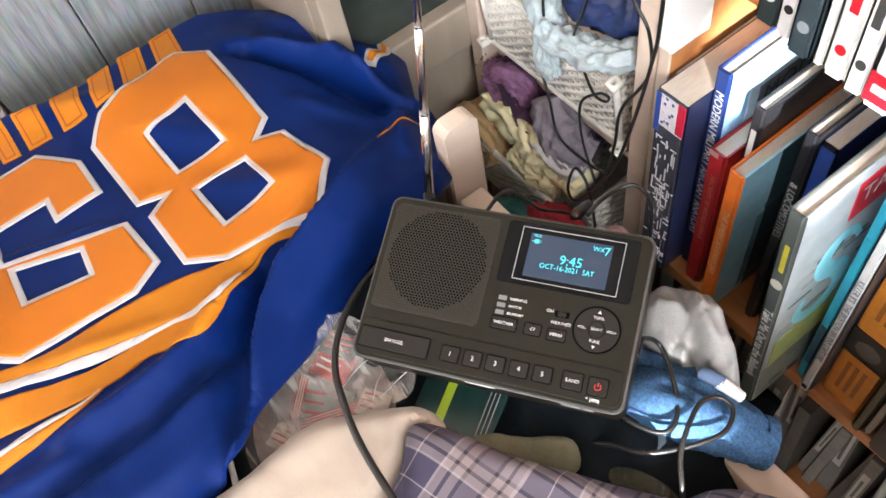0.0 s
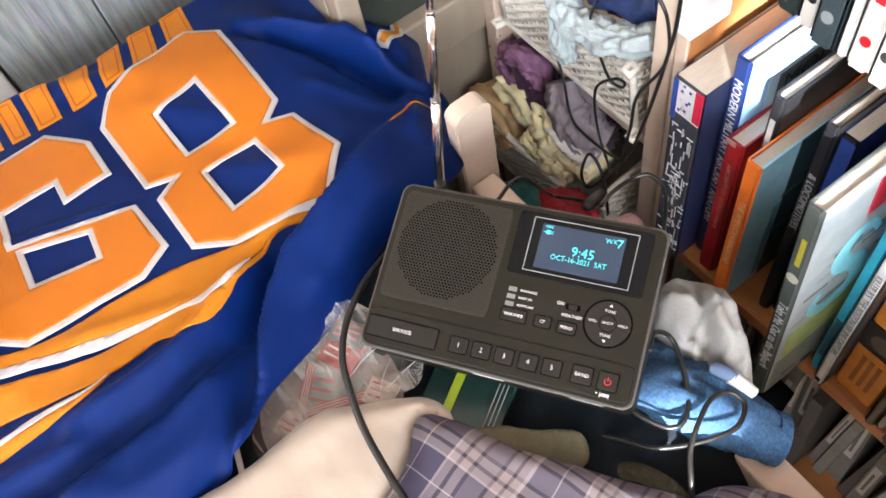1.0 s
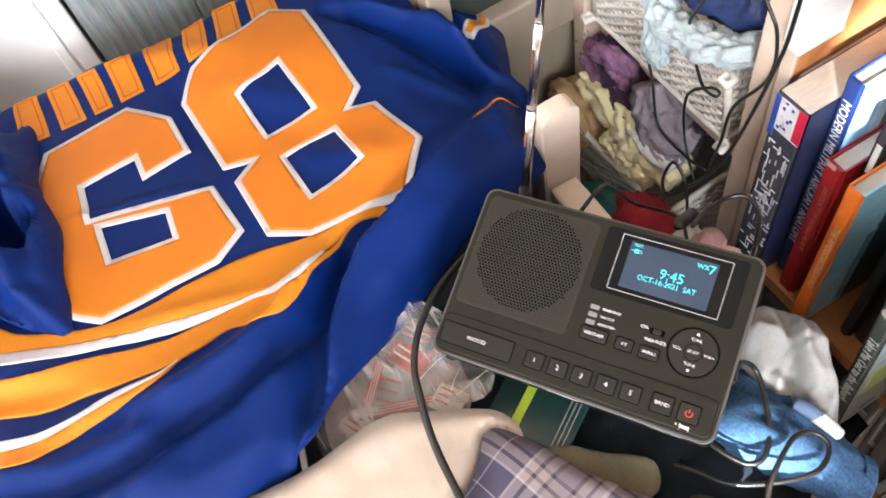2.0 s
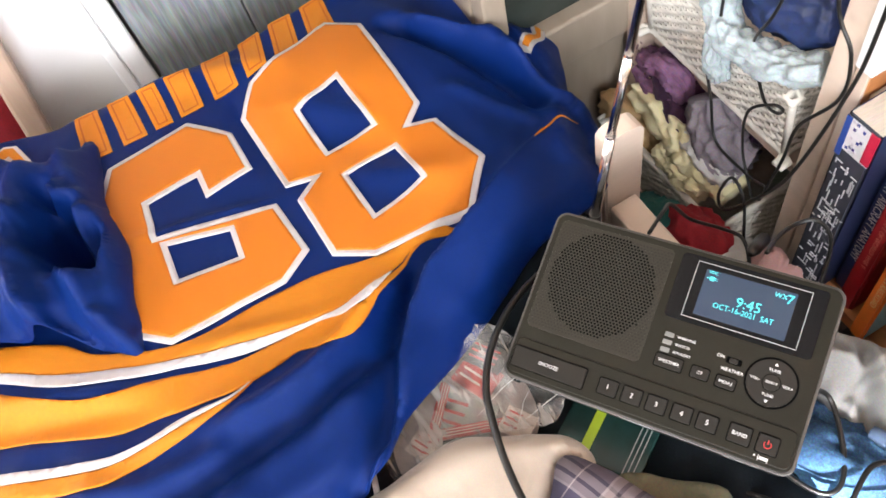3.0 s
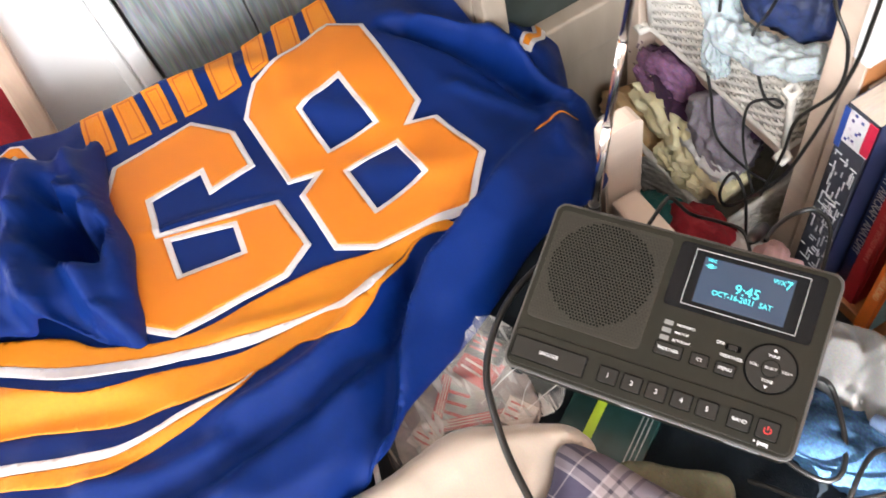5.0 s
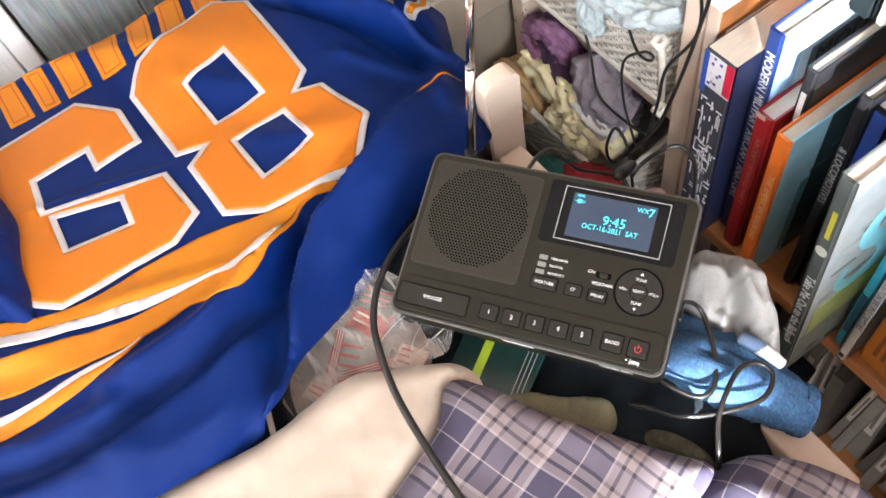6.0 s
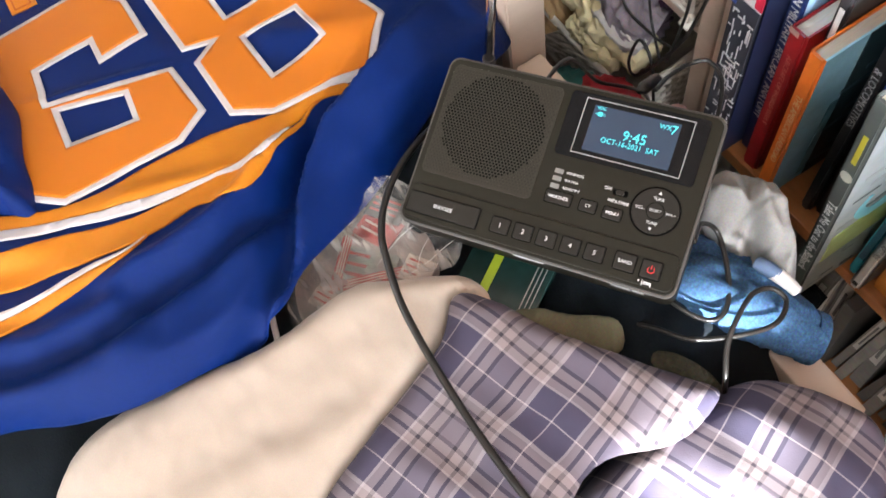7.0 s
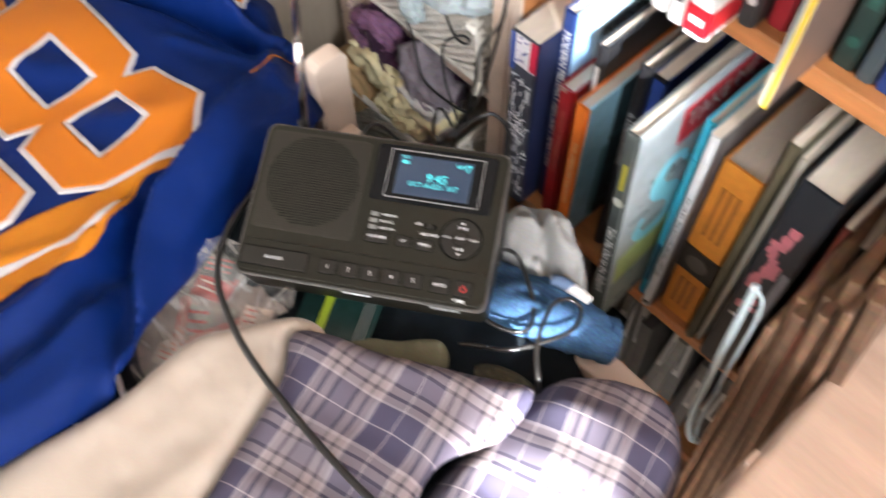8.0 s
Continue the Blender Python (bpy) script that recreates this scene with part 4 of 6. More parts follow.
local("antenna_section", tube([inv @ (j2 + (tip - j2) * s) for s in (-0.01, 0.5, 1)], 0.0023, 14), M_CHROME, antenna, "", True)
for p, q, r in ((base, j1, 0.0038), (j1, j2, 0.0034), (j2, tip, 0.0028)):
    d = (q - p).normalized()
    local("antenna_collar", tube([inv @ (p + d * s) for s in (-0.002, 0.002)], r, 14), M_CHROME, antenna)
local("antenna_hinge", tube([inv @ (base + Vector((0, 0, s))) for s in (-0.012, 0.004)], 0.0046, 12), M_RIM, antenna)


# ---- clothes on the bed ----
def heap_z(x, y):
    z = 0.508 - 0.035 * np.clip((y - 0.16) / 0.1, 0, 1.4) - 0.10 * np.clip((x + 0.12) / 0.1, 0, 1.2) * np.clip((y + 0.3) / 0.3, 0.3, 1)
    z = z + 0.010 * crumple(x, y, 14, 5.1)
    return np.where(x < -0.29, np.minimum(z, jersey_z(x, y) - 0.022), z)


tagged(link("clothes_heap", sheet(smooth_loop([(-0.74, -0.6), (-0.3, -0.6), (-0.02, -0.5), (0.02, -0.1), (0.0, 0.15), (-0.06, 0.262), (-0.14, 0.275), (-0.25, 0.24), (-0.40, 0.215), (-0.6, 0.2), (-0.72, 0.2), (-0.74, 0.0)]),
                                  heap_z, 0.009, 0.09, droop=0.05, reach=0.04), M_DARK, None, "", True), "heap of black crumpled clothes under the radio", "clothes", "", "stuff")


def cream_z(x, y):
    z = 0.568 + 0.03 * (x + 0.23) - 0.02 * y
    z = z + ridge(x, y, (-0.262, -0.20), (-0.255, 0.06), 0.003, 0.014) + ridge(x, y, (-0.23, -0.21), (-0.19, 0.03), -0.002, 0.016) + ridge(x, y, (-0.20, -0.17), (-0.185, 0.0), 0.002, 0.012)
    return z + 0.0018 * crumple(x, y, 20, 8.8) + 0.0012 * crumple(x, y, 48, 3.8) - 0.012 * np.clip((-y - 0.16) / 0.06, 0, 1.5) ** 2


CREAM = [(-0.283, -0.228), (-0.289, -0.18), (-0.284, -0.137), (-0.272, -0.069), (-0.277, -0.008), (-0.262, 0.025), (-0.240, 0.062), (-0.222, 0.072), (-0.209, 0.068), (-0.222, 0.050),
         (-0.199, 0.025), (-0.178, -0.03), (-0.150, -0.10), (-0.14, -0.17), (-0.19, -0.25), (-0.25, -0.262)]
cloth("cream_blanket", CREAM, cream_z, M_CREAM, "cream fleece blanket folded over on the heap", "blanket", 0.005, 0.010, 0.016, 0.016)


def plaid_z(x, y):
    z = 0.560 - 0.10 * np.clip(x + 0.12, -0.1, 0.2) - 0.10 * np.clip(y - 0.06, -0.1, 0.2)
    z = z + ridge(x, y, (-0.215, 0.07), (-0.09, 0.02), 0.007, 0.02) + ridge(x, y, (-0.18, 0.09), (-0.09, 0.12), 0.005, 0.014) + ridge(x, y, (-0.17, 0.03), (-0.08, 0.06), -0.006, 0.014)
    z = z + ridge(x, y, (-0.16, -0.04), (-0.08, 0.0), 0.006, 0.012) + ridge(x, y, (-0.14, -0.08), (-0.05, -0.03), -0.008, 0.012)
    return z + 0.005 * crumple(x, y, 13, 1.7)


PLAID = [(-0.225, 0.052), (-0.205, 0.072), (-0.16, 0.097), (-0.125, 0.125), (-0.100, 0.145), (-0.080, 0.158), (-0.071, 0.140), (-0.070, 0.113), (-0.085, 0.062), (-0.06, 0.0), (-0.06, -0.12),
         (-0.12, -0.17), (-0.152, -0.10), (-0.180, -0.03), (-0.201, 0.025)]
shirt = empty("plaid_shirt", "mauve and navy plaid cotton shirt crumpled on the heap", "shirt")
part("shirt_body", sheet(smooth_loop(PLAID), plaid_z, 0.005, 0.008, droop=0.012, reach=0.014), M_PLAID, shirt, "", True)


def sleeve2_z(x, y):
    u, v = (x + 0.02) / 0.085, (y - 0.13) / 0.13
    z = 0.455 + 0.085 * np.sqrt(np.clip(1 - (u * u + v * v) * 0.75, 0.02, 1))
    z = z + ridge(x, y, (-0.075, 0.16), (0.03, 0.20), 0.005, 0.012) + ridge(x, y, (-0.07, 0.08), (0.03, 0.10), -0.006, 0.012) + ridge(x, y, (-0.06, 0.12), (0.04, 0.15), 0.005, 0.014) + ridge(x, y, (-0.05, 0.22), (0.02, 0.14), 0.004, 0.008)
    return z + 0.005 * crumple(x, y, 11, 4.2)


PLAID2 = [(-0.084, 0.168), (-0.076, 0.195), (-0.060, 0.212), (-0.035, 0.228), (-0.012, 0.238), (0.012, 0.228), (0.032, 0.205), (0.045, 0.17), (0.06, 0.08), (0.04, -0.03), (-0.02, -0.06), (-0.075, -0.02),
          (-0.090, 0.06), (-0.086, 0.12)]
part("shirt_sleeve", sheet(smooth_loop(PLAID2), sleeve2_z, 0.005, 0.02, droop=0.022, reach=0.016), M_PLAID, shirt, "bunched plaid sleeve", True)
cloth("olive_cloth", [(-0.20, 0.082), (-0.185, 0.105), (-0.162, 0.134), (-0.148, 0.136), (-0.140, 0.124), (-0.150, 0.09), (-0.18, 0.07)],
      lambda x, y: 0.529 - 0.2 * (x + 0.17) - 0.1 * (y - 0.1) + 0.010 * crumple(x, y, 24, 2.2), M_OLIVE, "olive cotton cloth between the shirt and radio", "cloth", 0.004, 0.003, 0.002, 0.004, 3)
# elastic waistband with ribs
band = empty("olive_waistband", "gathered olive waistband peeping out beside the plaid shirt", "trousers")
spine = smooth_line([(-0.128, 0.140, 0.506), (-0.120, 0.149, 0.512), (-0.110, 0.156, 0.513), (-0.095, 0.163, 0.508), (-0.080, 0.167, 0.494)])
M_BAND = mat("dark_olive_elastic", (0.075, 0.070, 0.048), 0.95, dark=0.6, scale=200, fine=0.4, bump=0.6, spec=0.1)
part("waistband", tube(spine, 0.0062, 12), M_BAND, band, "", True)
for i in range(2, len(spine) - 2):
    d = (spine[i + 1] - spine[i - 1]).normalized()
    part("gather", tube([spine[i] - d * 0.0008, spine[i] + d * 0.0008], 0.0067, 12), M_BAND, band)


def roll(path, radius, seed, bumps=0.12, sides=34, gather=0.0):
    """A rolled or bunched piece of cloth along a path, creased all over."""
    bm, rings, n, run = bmesh.new(), [], len(path), 0.0
    for i, p in enumerate(path):
        run += (Vector(p) - Vector(path[max(i - 1, 0)])).length
        d = (Vector(path[min(i + 1, n - 1)]) - Vector(path[max(i - 1, 0)])).normalized()
        u = d.orthogonal().normalized() if i == 0 else (u - d * u.dot(d)).normalized()
        w = d.cross(u)
        body = radius * (0.72 + 0.30 * math.sin(math.pi * min(max(i / (n - 1), 0.06), 0.94)) ** 0.5)
        ring = []
        for k in range(sides):
            a = k * 2 * math.pi / sides
            q = Vector((1.25 * math.cos(a), 1.25 * math.sin(a), 0.42 * run / radius + seed))
            big = noise.noise(q)
            crease = 1 - 2.4 * abs(noise.noise(q * 1.7 + Vector((3.1, 0, seed))))
            small = 1 - 2.4 * abs(noise.noise(q * 4.1 + Vector((0, 5.3, seed))))
            fold = abs(math.sin(run / 0.0105 + 3.0 * big + 0.8 * math.sin(a))) - 0.5
            r = body * (1 + bumps * (0.9 * big + 0.8 * crease + 0.32 * small) + gather * fold)
            ring.append(bm.verts.new(Vector(p) + r * (math.cos(a) * u + math.sin(a) * w)))
        rings.append(ring)
    for a, b in zip(rings, rings[1:]):
        for k in range(sides):
            bm.faces.new((a[k], a[(k + 1) % sides], b[(k + 1) % sides], b[k]))
    for ring, flip in ((rings[0], True), (rings[-1], False)):
        c = bm.verts.new(sum((v.co for v in ring), Vector()) / sides)
        for k in range(sides):
            q = (ring[k], ring[(k + 1) % sides], c)
            bm.faces.new(q[::-1] if flip else q)
    bm.normal_update()
    return bm


jeans = empty("rolled_jeans", "rolled blue denim jeans lying in the sun", "jeans")
dn = roll(smooth_line([(-0.182, 0.190, 0.492), (-0.150, 0.208, 0.499), (-0.115, 0.232, 0.492), (-0.082, 0.256, 0.472)], 10), 0.021, 3.0, 0.24)
part("trouser_leg", dn, M_DENIM, jeans, "", True)
dn = roll(smooth_line([(-0.185, 0.208, 0.492), (-0.150, 0.232, 0.486), (-0.120, 0.255, 0.472)], 10), 0.020, 9.0, 0.26)
part("trouser_leg", dn, M_DENIM, jeans, "", True)
part("hem", tube([Vector((-0.0845, 0.2545, 0.4725)), Vector((-0.078, 0.2595, 0.470))], 0.0205, 20), M_DENIM, jeans)
top = [(-0.215, 0.262), (-0.205, 0.288), (-0.186, 0.297), (-0.160, 0.292), (-0.138, 0.283), (-0.118, 0.268), (-0.110, 0.257), (-0.124, 0.246), (-0.150, 0.240), (-0.182, 0.238), (-0.205, 0.240)]


def sock_z(x, y):
    u, v = (x + 0.165) / 0.058, (y - 0.265) / 0.032
    z = 0.484 + 0.036 * np.sqrt(np.clip(1 - 0.75 * (u * u + v * v), 0.02, 1)) + 0.2 * (-0.15 - x) * 0.25
    z = z + 0.024 * crumple(x + 0.4 * y, y + 0.6 * x, 19, 6.4) + 0.004 * crumple(x, y, 60, 2.4) - 0.008
    for pts, h, w in ((((-0.205, 0.25), (-0.17, 0.27), (-0.135, 0.26)), 0.009, 0.006), (((-0.198, 0.285), (-0.165, 0.262), (-0.135, 0.245)), -0.011, 0.005), (((-0.185, 0.296), (-0.15, 0.278), (-0.115, 0.262)), 0.009, 0.005)):
        z = z + crest(x, y, pts, h, w)
    return z + ridge(x, y, (-0.20, 0.29), (-0.13, 0.255), 0.008, 0.007) + ridge(x, y, (-0.19, 0.25), (-0.12, 0.262), -0.008, 0.006)


socks = empty("grey_socks", "crumpled grey cotton socks beside the books", "socks")
part("sock", sheet(smooth_loop(top), sock_z, 0.0028, 0.02, droop=0.02, reach=0.012), M_GREY_KNIT, socks, "", True)
M_SOCK_BLUE = mat("slate_blue_knit", (0.10, 0.15, 0.25), 0.9, dark=0.7, fine=0.2, bump=0.4)
part("sock_toe", roll(smooth_line([(-0.138, 0.246, 0.515), (-0.126, 0.249, 0.517), (-0.118, 0.252, 0.515), (-0.108, 0.256, 0.509)]), 0.0050, 1.0, 0.05, 14), M_WHITE_CLOTH, socks, "", True)
part("sock_patch", roll(smooth_line([(-0.139, 0.2455, 0.5160), (-0.131, 0.2475, 0.5178), (-0.122, 0.2505, 0.5172)]), 0.0054, 1.0, 0.05, 14), M_SOCK_BLUE, socks, "slate blue patch", True)

# clear packaging with red and white print, green box with a lime strip
bag = empty("plastic_packaging", "crinkled clear plastic packaging with red and white print", "packaging")


def bag_z(x, y):
    return 0.526 + 0.2 * (y + 0.01) * 0.3 + 0.010 * crumple(x, y, 42, 9.4)


part("backing_card", sheet(smooth_loop([(-0.338, -0.02), (-0.345, 0.04), (-0.318, 0.066), (-0.268, 0.060), (-0.256, 0.030), (-0.266, -0.035), (-0.300, -0.045)]), lambda x, y: 0.516 + 0.004 * crumple(x, y, 20, 4.4), 0.006, 0.002),
     mat("pinkish_grey_card", (0.34, 0.27, 0.25), 0.6, dark=0.55, scale=35), bag, "pinkish grey backing card", True)
M_RED_CARD = mat("red_printed_card", (0.50, 0.07, 0.06), 0.4, dark=0.5, scale=70)
M_BEIGE_CARD = mat("beige_printed_card", (0.62, 0.50, 0.42), 0.5, dark=0.6, scale=60)
for k, (ax, ay, ang, hx, hy, m) in enumerate(((-0.300, 0.012, 38, 0.026, 0.016, M_GREY_CARD), (-0.312, 0.000, -42, 0.034, 0.0040, M_RED_CARD), (-0.286, 0.016, 66, 0.034, 0.0042, M_RED_CARD),
                                               (-0.292, -0.022, 24, 0.013, 0.009, M_BEIGE_CARD), (-0.318, 0.038, 22, 0.017, 0.012, M_RED_CARD), (-0.328, 0.052, 30, 0.016, 0.010, M_GREY_CARD), (-0.270, 0.044, 30, 0.012, 0.010, M_BEIGE_CARD))):
    c = box(-hx, hx, -hy, hy, 0, 0.0012)
    c.transform(pose(ax, ay, 0.519 + 0.0016 * k, 4, -6, ang))
    card = part("printed_card", c, m, bag)
    for q in range(3):
        b = box(-0.8 * hx, hx * (0.1 + 0.25 * ((q * 3 + k) % 3)), hy * (0.55 - 0.5 * q), hy * (0.7 - 0.5 * q), 0.0011, 0.0015)
        b.transform(pose(ax, ay, 0.519 + 0.0016 * k, 4, -6, ang))
        local("print_bar", b, M_BEIGE_CARD if m is M_RED_CARD else M_RED_CARD, card)
film = part("plastic_film", sheet(smooth_loop([(-0.345, 0.0), (-0.352, 0.045), (-0.335, 0.072), (-0.300, 0.080), (-0.266, 0.082), (-0.255, 0.060), (-0.270, 0.02), (-0.268, -0.04), (-0.300, -0.05)]),
                                  lambda x, y: bag_z(x, y) + 0.004, 0.0036, 0.0), M_CLEAR, bag, "crinkled clear film", True)
film.visible_shadow = False
M_WRAP = mat("white_film_creases", (0.72, 0.70, 0.68), 0.3, dark=0.8)
rng = random.Random(4)
for k in range(9):
    x, y, a, n = rng.uniform(-0.345, -0.262), rng.uniform(-0.035, 0.075), rng.gauss(2.2, 0.7), rng.uniform(0.008, 0.026)
    p = [(x + n * math.cos(a) * s, y + n * math.sin(a) * s) for s in (-1, -0.3, 0.4, 1)]
    pts = smooth_line([(q[0], q[1] + 0.005 * math.sin(3 * i), float(bag_z(np.array([q[0]]), np.array([q[1]]))[0]) + 0.0048) for i, q in enumerate(p)], 4)
    part("film_crease", tube(pts, 0.0006, 5, True, lambda s: 0.00006 + 0.00022 * math.sin(math.pi * min(max(s, 0.02), 0.98))), M_WRAP, bag)
gbox = empty("green_pack", "dark green printed pack with a lime strip under the radio", "pack")
m = pose(-0.228, 0.094, 0.527, 3, -8, 30)
b = box(-0.035, 0.030, -0.022, 0.022, -0.006, 0, 0.0008)
b.transform(m)
part("pack_body", b, M_GREEN_BOX, gbox)
b = box(-0.016, -0.009, -0.0222, 0.0222, 0.0002, 0.0008)
b.transform(m)
part("strip", b, M_LIME, gbox, "lime green strip")
for k in range(3):
    b = box(0.018 + k * 0.0034, 0.0186 + k * 0.0034, -0.0222, 0.0222, 0.0002, 0.0007)
    b.transform(m)
    part("line", b, M_FRAME_LINE, gbox)
# dark band with a pale strap below the jersey's hem
belt = empty("black_strap", "black strap with pale edges under the jersey hem", "strap")
b = box(-0.040, 0.018, -0.010, 0.010, 0, 0.003, 0.001)
b.transform(pose(-0.287, -0.092, 0.549, 0, 0, 75))
part("strap", b, M_DARK, belt)
for s in (-0.006, 0.030):
    b = box(-0.002 + s, 0.002 + s, -0.012, 0.012, 0.002, 0.006, 0.001)
    b.transform(pose(-0.287, -0.092, 0.549, 0, 0, 75))
    part("strap_edge", b, M_WHITE_CLOTH, belt)


# ---- cables ----
def cable(name, pts, r, label, ends=()):
    ob = empty(name, label, "cable")
    part("wire", tube(smooth_line(pts, 10), r, 10), M_CABLE, ob, "", True)
    for a, b, q in ends:
        part("plug", tube([Vector(a), Vector(a) + (Vector(b) - Vector(a)) * 0.7, Vector(b)], q, 12, True, lambda s, q=q: q * (1 - 0.45 * max(0, s - 0.6) / 0.4)), M_CABLE, ob, "black moulded plug", True)
    return ob


cable("power_cord", [(-0.36, 0.150, 0.535), (-0.350, 0.115, 0.556), (-0.334, 0.080, 0.566), (-0.312, 0.053, 0.573), (-0.290, 0.036, 0.577), (-0.268, 0.027, 0.579), (-0.226, 0.017, 0.581), (-0.164, 0.013, 0.579),
                     (-0.105, 0.014, 0.575), (-0.05, 0.02, 0.57)], 0.0026, "black power cord running over the blanket and shirt")
cable("coiled_cord", [(-0.165, 0.205, 0.556), (-0.176, 0.222, 0.545), (-0.168, 0.233, 0.530), (-0.140, 0.220, 0.523), (-0.122, 0.202, 0.523), (-0.124, 0.188, 0.522), (-0.146, 0.178, 0.522), (-0.165, 0.182, 0.520)],
      0.0019, "black cord curling out of the radio over the jeans")
cable("looped_cord", [(-0.150, 0.150, 0.515), (-0.138, 0.158, 0.520), (-0.119, 0.170, 0.524), (-0.104, 0.195, 0.524), (-0.096, 0.222, 0.522), (-0.104, 0.240, 0.520), (-0.116, 0.238, 0.523), (-0.120, 0.223, 0.527),
                      (-0.111, 0.200, 0.530), (-0.101, 0.185, 0.526), (-0.086, 0.172, 0.520), (-0.075, 0.165, 0.50)], 0.0019, "black cord looped on the blue jeans")
cable("hanging_cable", [(-0.480, 0.40, 0.80), (-0.491, 0.40, 0.568), (-0.491, 0.40, 0.514), (-0.502, 0.40, 0.471), (-0.482, 0.395, 0.428), (-0.461, 0.39, 0.386), (-0.415, 0.39, 0.382), (-0.389, 0.39, 0.39)], 0.0016,
      "thin black cable hanging down before the wicker baskets")
cable("hanging_cable", [(-0.41, 0.40, 0.80), (-0.427, 0.40, 0.607), (-0.448, 0.40, 0.535), (-0.435, 0.40, 0.502), (-0.421, 0.402, 0.475), (-0.408, 0.405, 0.472), (-0.401, 0.402, 0.486), (-0.410, 0.397, 0.488),
                        (-0.434, 0.396, 0.455), (-0.429, 0.395, 0.402), (-0.396, 0.385, 0.366)], 0.0015, "thin black cable with a small loop before the wicker baskets")
cable("hanging_cable", [(-0.37, 0.385, 0.82), (-0.372, 0.388, 0.66), (-0.347, 0.39, 0.611), (-0.344, 0.39, 0.564), (-0.372, 0.39, 0.501), (-0.376, 0.388, 0.449), (-0.384, 0.382, 0.378)], 0.0016,
      "black cable hanging beside the rack's upright")
cable("hanging_cable", [(-0.33, 0.38, 0.85), (-0.326, 0.378, 0.66), (-0.329, 0.374, 0.592), (-0.346, 0.37, 0.489), (-0.365, 0.37, 0.428), (-0.410, 0.37, 0.338), (-0.425, 0.37, 0.346), (-0.413, 0.37, 0.393), (-0.393, 0.37, 0.38),
                        (-0.377, 0.365, 0.337), (-0.361, 0.355, 0.300)], 0.0017, "black cable bent into a loop before the lower basket")
cable("radio_lead", [(-0.335, 0.205, 0.552), (-0.355, 0.235, 0.530), (-0.385, 0.270, 0.470), (-0.395, 0.305, 0.400), (-0.361, 0.31, 0.424), (-0.334, 0.31, 0.442), (-0.315, 0.305, 0.425), (-0.300, 0.295, 0.40)], 0.0017,
      "black lead running from the radio towards the baskets")
cable("adapter_lead", [(-0.262, 0.247, 0.585), (-0.272, 0.268, 0.572), (-0.276, 0.290, 0.563), (-0.270, 0.304, 0.562), (-0.258, 0.310, 0.545), (-0.247, 0.302, 0.505), (-0.240, 0.29, 0.46)], 0.0017,
      "black lead with a moulded plug at the back of the radio", (((-0.2785, 0.262, 0.566), (-0.266, 0.236, 0.589), 0.0048),))

# ---- basket rack ----
rack = empty("basket_rack", "cream painted rack holding two wicker baskets", "rack")
part("stile", box(-0.376, -0.353, 0.408, 0.440, 0.0, 1.15, 0.002), M_CREAM_WOOD, rack)
part("stile", box(-0.640, -0.618, 0.408, 0.440, 0.0, 1.15, 0.002), M_CREAM_WOOD, rack)
part("side_panel", box(-0.374, -0.355, 0.441, 0.70, 0.0, 1.15, 0.002), M_CREAM_WOOD, rack)
part("side_panel", box(-0.638, -0.620, 0.441, 0.70, 0.0, 1.15, 0.002), M_CREAM_WOOD, rack)
part("back_panel", box(-0.618, -0.376, 0.69, 0.70, 0.0, 1.15), M_CREAM_WOOD, rack)
for z in (0.165, 0.385):
    part("runner", box(-0.618, -0.376, 0.43, 0.69, z - 0.012, z, 0.002), M_CREAM_WOOD, rack)
part("bracket", box(-0.352, -0.334, 0.405, 0.45, 0.585, 0.66, 0.002), M_WHITE, rack, "white bracket")


def weave(width, height, rows, ribs, waviness=0.0015):
    """A woven wicker panel in the x-z plane, its front towards -y: flat strands pass before and behind upright ribs."""
    bm = bmesh.new()
    pitch, rib = height / rows, width / ribs
    for i in range(ribs + 1):
        x = i * rib
        box(x - 0.0011, x + 0.0011, -0.0011, 0.0011, 0, height, bm=bm)
    n = ribs * 4
    for r in range(rows):
        z0 = (r + 0.5) * pitch
        ring = None
        for k in range(n + 1):
            x = k * width / n
            y = waviness * math.sin(math.pi * x / rib + (math.pi if r % 2 else 0) + math.pi / 2)
            zz = z0 + 0.0008 * math.sin(x * 40 + r)
            cur = [bm.verts.new((x, y + a, zz + b * pitch)) for a, b in ((-0.0010, -0.47), (-0.0017, 0.0), (-0.0010, 0.47), (0.0010, 0.47), (0.0010, -0.47))]
            if ring:
                for q in range(5):
                    bm.faces.new((ring[q], ring[(q + 1) % 5], cur[(q + 1) % 5], cur[q]))
            ring = cur
    return bm


